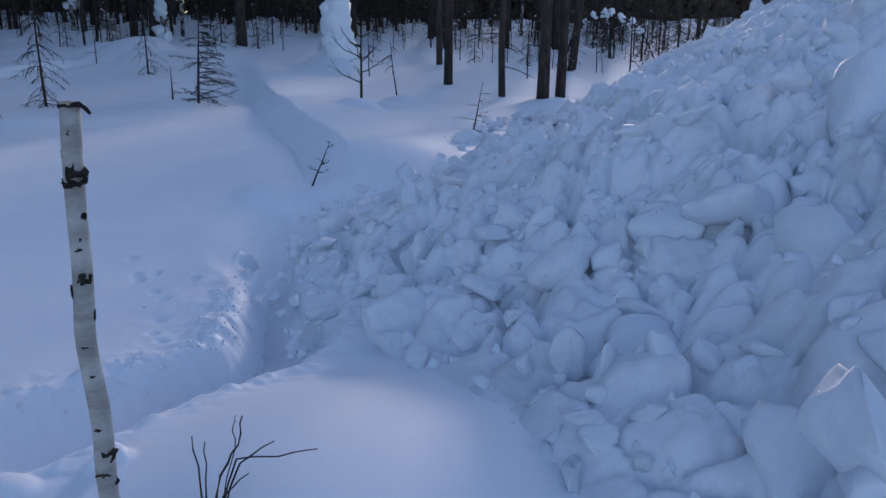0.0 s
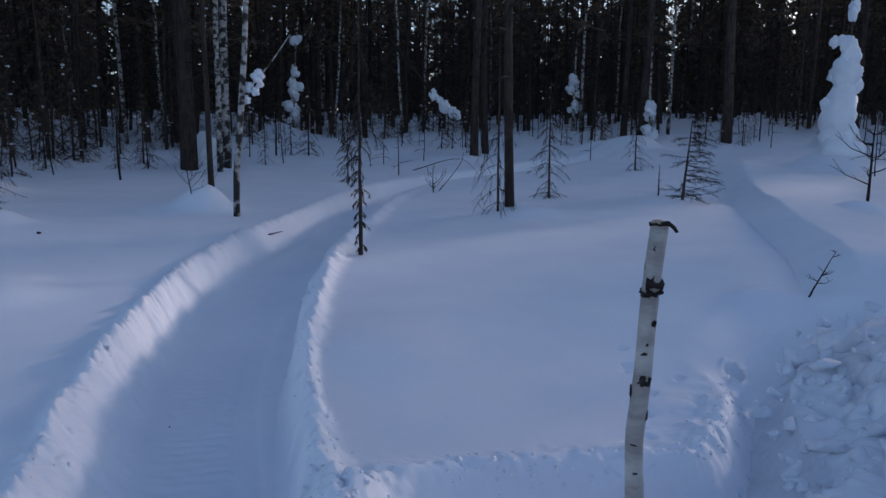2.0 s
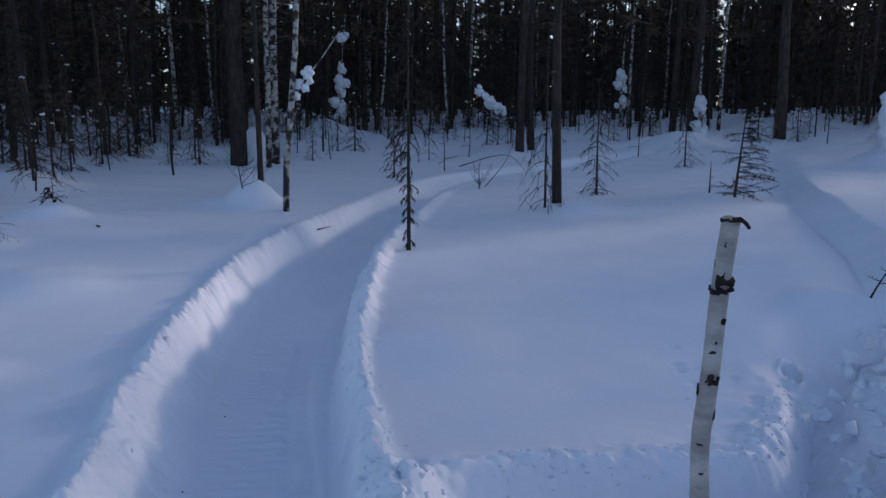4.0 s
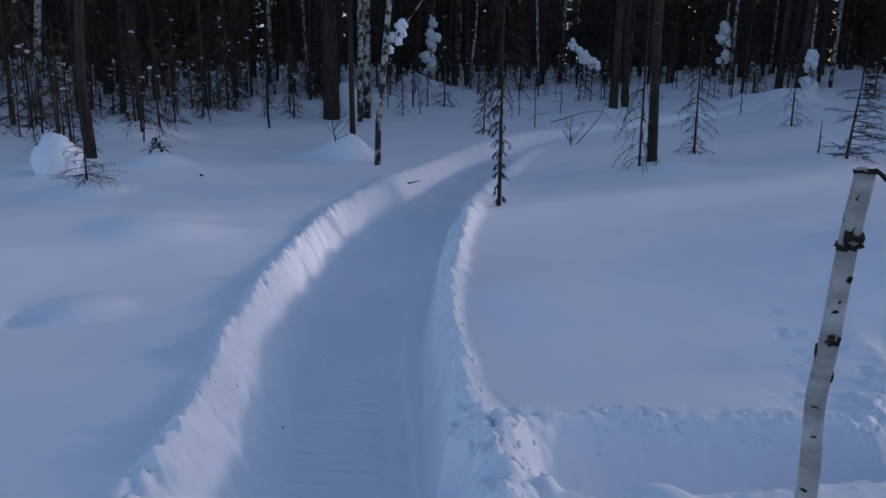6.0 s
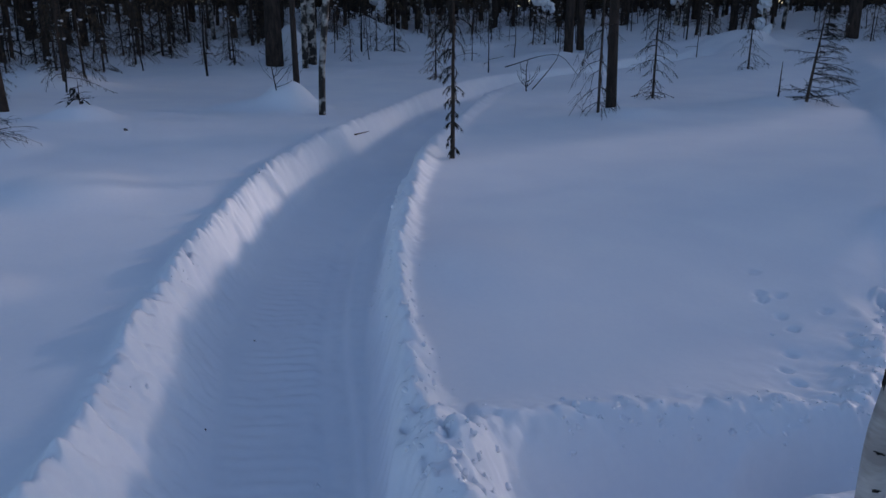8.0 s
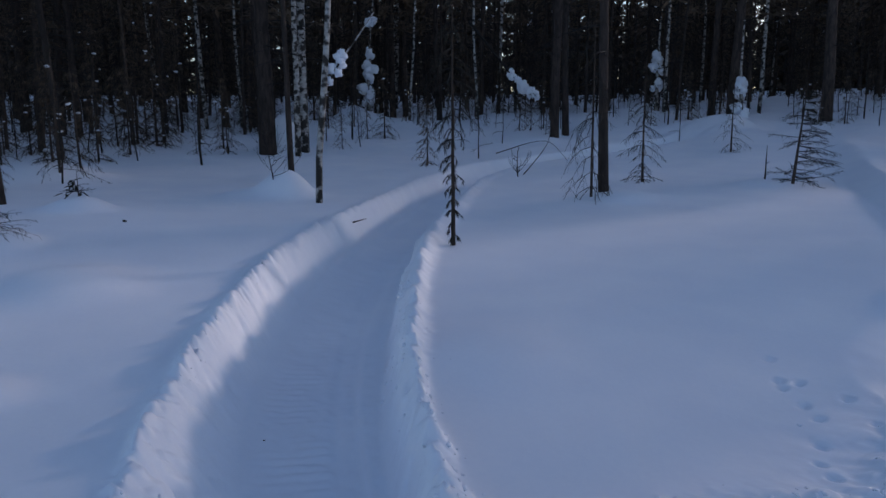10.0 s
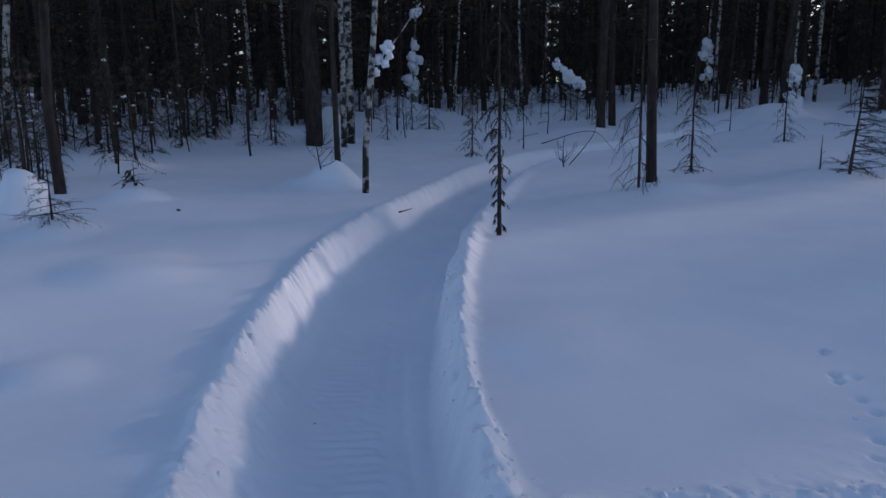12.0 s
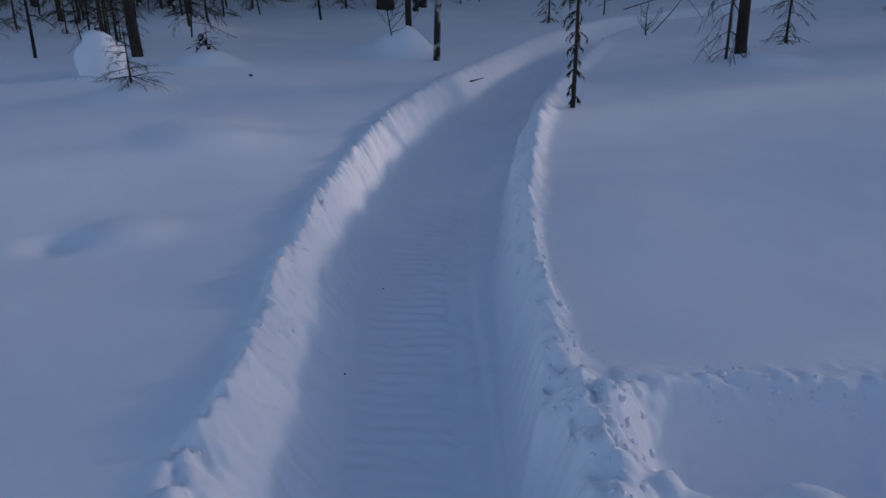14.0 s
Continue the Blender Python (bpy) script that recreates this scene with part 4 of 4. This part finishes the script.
def far_wood():
    """The dense far rows of the wood, joined."""
    rng = random.Random(5)
    gt, gn = Geo(), Geo()
    for i in range(1400):
        a = rng.uniform(2, 92) if i > 1150 else rng.uniform(-24, 96) if i < 850 else rng.uniform(-28, 0)
        d = 66 + 34 * rng.random()
        x, y = -1 - d * math.sin(radians(a)), 0.5 + d * math.cos(radians(a))
        z = float(ground_plain(np.array([x]), np.array([y]))[0]) - 0.3
        h = rng.uniform(9.5, 17) if a > 2 else rng.uniform(6.0, 9.5)
        gt.tube([(x, y, z), (x + rng.gauss(0, 0.15), y, z + h)], [0.13, 0.03], 4)
        for _ in range(46):
            f = rng.random() ** 0.8
            yaw = rng.uniform(0, 6.28)
            e = Vector((math.cos(yaw), math.sin(yaw), rng.uniform(-0.5, 0.1)))
            gn.spray((x, y, z + h * (0.04 + 0.95 * f)), e, (2.1 * (1 - f) + 0.5) * rng.uniform(0.6, 1.1), rng.uniform(0.25, 0.5), 0.25)
    top = thing("far_wood", pose(0, 0, 0), "dense dark wood of distant spruces and pines", "wood", kind="stuff")
    part("trunk_row", gt, BARK_DARK, top)
    part("foliage", gn, NEEDLE, top, smooth=False)


far_wood()

# ---- bent and snow-laden branches, twigs ----


def snowy_limb(name, pts, r, lumps, label, mat=TWIG, category="branch"):
    """A bent limb; lumps: where along it snow lies (0 to 1) and how thick."""
    top = thing(name, pose(0, 0, 0), label, category)
    pts = [Vector(p) for p in pts]
    fine = []
    for a, b in zip(pts[:-1], pts[1:]):
        fine += [a.lerp(b, k / 4) for k in range(4)]
    fine.append(pts[-1])
    for _ in range(3):
        fine = [fine[0]] + [(fine[i - 1] + fine[i] * 2 + fine[i + 1]) / 4 for i in range(1, len(fine) - 1)] + [fine[-1]]
    g = Geo()
    n = len(fine) - 1
    g.tube(fine, [r * (1 - 0.7 * i / n) for i in range(n + 1)], 6, 0.06)
    part("limb", g, mat, top)
    for k, (f, size) in enumerate(lumps):
        p = fine[min(int(f * n), n)]
        g = Geo()
        for q in range(3):
            off = Vector((math.sin(k * 5.1 + q * 2.3), math.cos(k * 3.3 + q * 1.9), 0.9 * math.sin(k * 2.7 + q * 2.1))) * size * 0.55
            g.lump(p + off + Vector((0, 0, size * 0.2)), size * (0.8 - 0.16 * q), (1.0, 1.0, 1.1), 8, 11, 0.28, seed=k * 3.7 + size + q)
        part("snow_lump", g, SNOW, top, "clump of snow on the limb")
    return top


snowy_limb("birch_limb", [(-8.38, 6.02, 1.45), (-8.27, 6.17, 1.78), (-8.18, 6.26, 1.99), (-8.07, 6.37, 2.18), (-7.9, 6.52, 2.5)], 0.02, [(0.2, 0.05), (0.34, 0.075), (0.48, 0.08), (0.55, 0.06)], "leaning birch limb loaded with clumps of snow", BIRCH_SCARRED)
snowy_limb("broken_limb", [(-15.3, 17.0, 4.2), (-14.9, 17.3, 3.6), (-14.35, 17.82, 2.67), (-14.09, 18.05, 2.26), (-13.82, 18.26, 2.05), (-13.2, 18.7, 1.9), (-12.6, 18.2, 0.9)], 0.05, [(0.34, 0.1), (0.4, 0.13), (0.46, 0.15), (0.52, 0.17), (0.58, 0.17), (0.64, 0.15), (0.7, 0.12)], "broken hanging limb with thick snow in the wood")
snowy_limb("snowy_birch", [(-20.4, 17.7, 0.8), (-20.44, 17.62, 2.58), (-20.32, 17.68, 3.26), (-20.3, 17.61, 3.9), (-20.09, 17.67, 5.5)], 0.07, [(0.2, 0.2), (0.28, 0.22), (0.38, 0.2), (0.46, 0.17), (0.55, 0.2), (0.64, 0.15), (0.72, 0.14), (0.88, 0.18)], "thin trunk plastered with thick snow clumps", BIRCH_SCARRED, "tree")
snowy_limb("snowy_birch", [(-10.19, 24.71, 0.9), (-10.22, 24.67, 2.4), (-10.27, 24.63, 2.77), (-10.23, 24.61, 4.5)], 0.08, [(0.14, 0.26), (0.24, 0.22), (0.34, 0.24), (0.45, 0.18), (0.55, 0.14)], "thin trunk plastered with thick snow clumps", BIRCH_SCARRED, "tree")
snowy_limb("snowy_birch", [(-13.52, 25.41, 1.2), (-13.49, 25.38, 3.11), (-13.48, 25.34, 3.62), (-13.4, 25.3, 5.0)], 0.08, [(0.3, 0.22), (0.45, 0.2), (0.6, 0.24)], "thin trunk plastered with thick snow clumps", BIRCH_SCARRED, "tree")
snowy_limb("bowed_birch", [(1.9, 19.4, 0.3), (2.1, 19.25, 1.3), (2.48, 19.18, 1.95), (2.94, 19.09, 2.12), (3.49, 18.98, 1.95), (3.91, 18.89, 1.61), (4.2, 18.85, 1.0)], 0.045, [(0.34, 0.06), (0.42, 0.08), (0.5, 0.09), (0.58, 0.1), (0.66, 0.1), (0.74, 0.09), (0.82, 0.08)], "thin birch bowed to an arch under snow", TWIG, "tree")
snowy_limb("bowed_twig", [(-8.57, 10.32, 0.3), (-8.35, 10.5, 0.63), (-8.21, 10.61, 0.87), (-8.18, 10.64, 1.05)], 0.010, [], "thin bowed bare twig beside the trail", TWIG, "twig")
snowy_limb("bowed_twig", [(-9.2, 10.5, 0.72), (-8.99, 10.65, 0.8), (-8.73, 10.85, 0.91), (-8.45, 11.06, 0.95), (-8.2, 11.2, 0.6)], 0.010, [], "thin bowed bare twig beside the trail", TWIG, "twig")
snowy_limb("fallen_twig", [(-7.3, 5.6, ground_z(-7.3, 5.6) + 0.02), (-7.56, 6.02, ground_z(-7.56, 6.02) + 0.04)], 0.009, [], "thin twig lying on the trail's snow wall", TWIG, "twig")


def foreground_shrub():
    """Thin bare twigs that stick out of the snow bank."""
    top = thing("shrub", pose(0, 0, 0), "thin bare twigs sticking out of the snow bank", "shrub")
    foot = Vector((-1.42, 2.07, ground_z(-1.42, 2.07) - 0.06))
    shift = Vector((0.09, -0.205, -0.015))
    foot = foot + shift
    lift = ground_z(foot.x, foot.y) + 0.05
    foot.z = lift - 0.12
    for ends, r in ((((-1.45, 2.11, 0.03), (-1.475, 2.15, 0.13)), 0.0024), (((-1.44, 2.12, 0.04), (-1.45, 2.16, 0.11)), 0.002), (((-1.41, 2.13, 0.04), (-1.38, 2.18, 0.09), (-1.375, 2.21, 0.15)), 0.003), (((-1.37, 2.15, 0.06), (-1.30, 2.20, 0.09)), 0.0024), (((-1.38, 2.16, 0.065), (-1.29, 2.19, 0.055), (-1.20, 2.21, 0.065)), 0.0022), (((-1.40, 2.11, 0.0), (-1.35, 2.15, 0.035)), 0.002), (((-1.385, 2.17, 0.085), (-1.395, 2.2, 0.13), (-1.39, 2.21, 0.15)), 0.0016)):
        g = Geo()
        pts = [foot] + [Vector(e) + shift + Vector((0, 0, lift)) for e in ends]
        fine = [p for a, b in zip(pts[:-1], pts[1:]) for p in (a, a.lerp(b, 0.35) + Vector((0.003, 0, 0.004)), a.lerp(b, 0.7) + Vector((-0.003, 0, 0.002)))] + [pts[-1]]
        g.tube(fine, [r * (1.2 - 0.7 * i / len(fine)) for i in range(len(fine))], 6, 0.1)
        part("twig", g, TWIG, top)


foreground_shrub()

# bits of bark on the snow
for x, y, size in ((-3.59, 1.78, 0.005), (-4.23, 2.39, 0.005), (-8.11, 3.51, 0.02), (0.05, 2.9, 0.012), (0.4, 3.2, 0.012), (-0.9, 4.9, 0.012), (-1.0, 3.9, 0.01)):
    g = Geo()
    g.lump((0, 0, 0), size, (1.2, 0.8, 0.6), 5, 7, 0.4, seed=x)
    z = max(ground_z(x, y), float(ground_plain(x, y)) + float(heap_top(np.array([x]), np.array([y]))[0]))
    bit = new("bark_bit", g.mesh("bark_bit", BIRCH_MARK, False))
    bit.location = (x, y, z + size * 0.3)
    tagged(bit, "small dark scrap of bark on the snow", "bark", "scraps of bark")
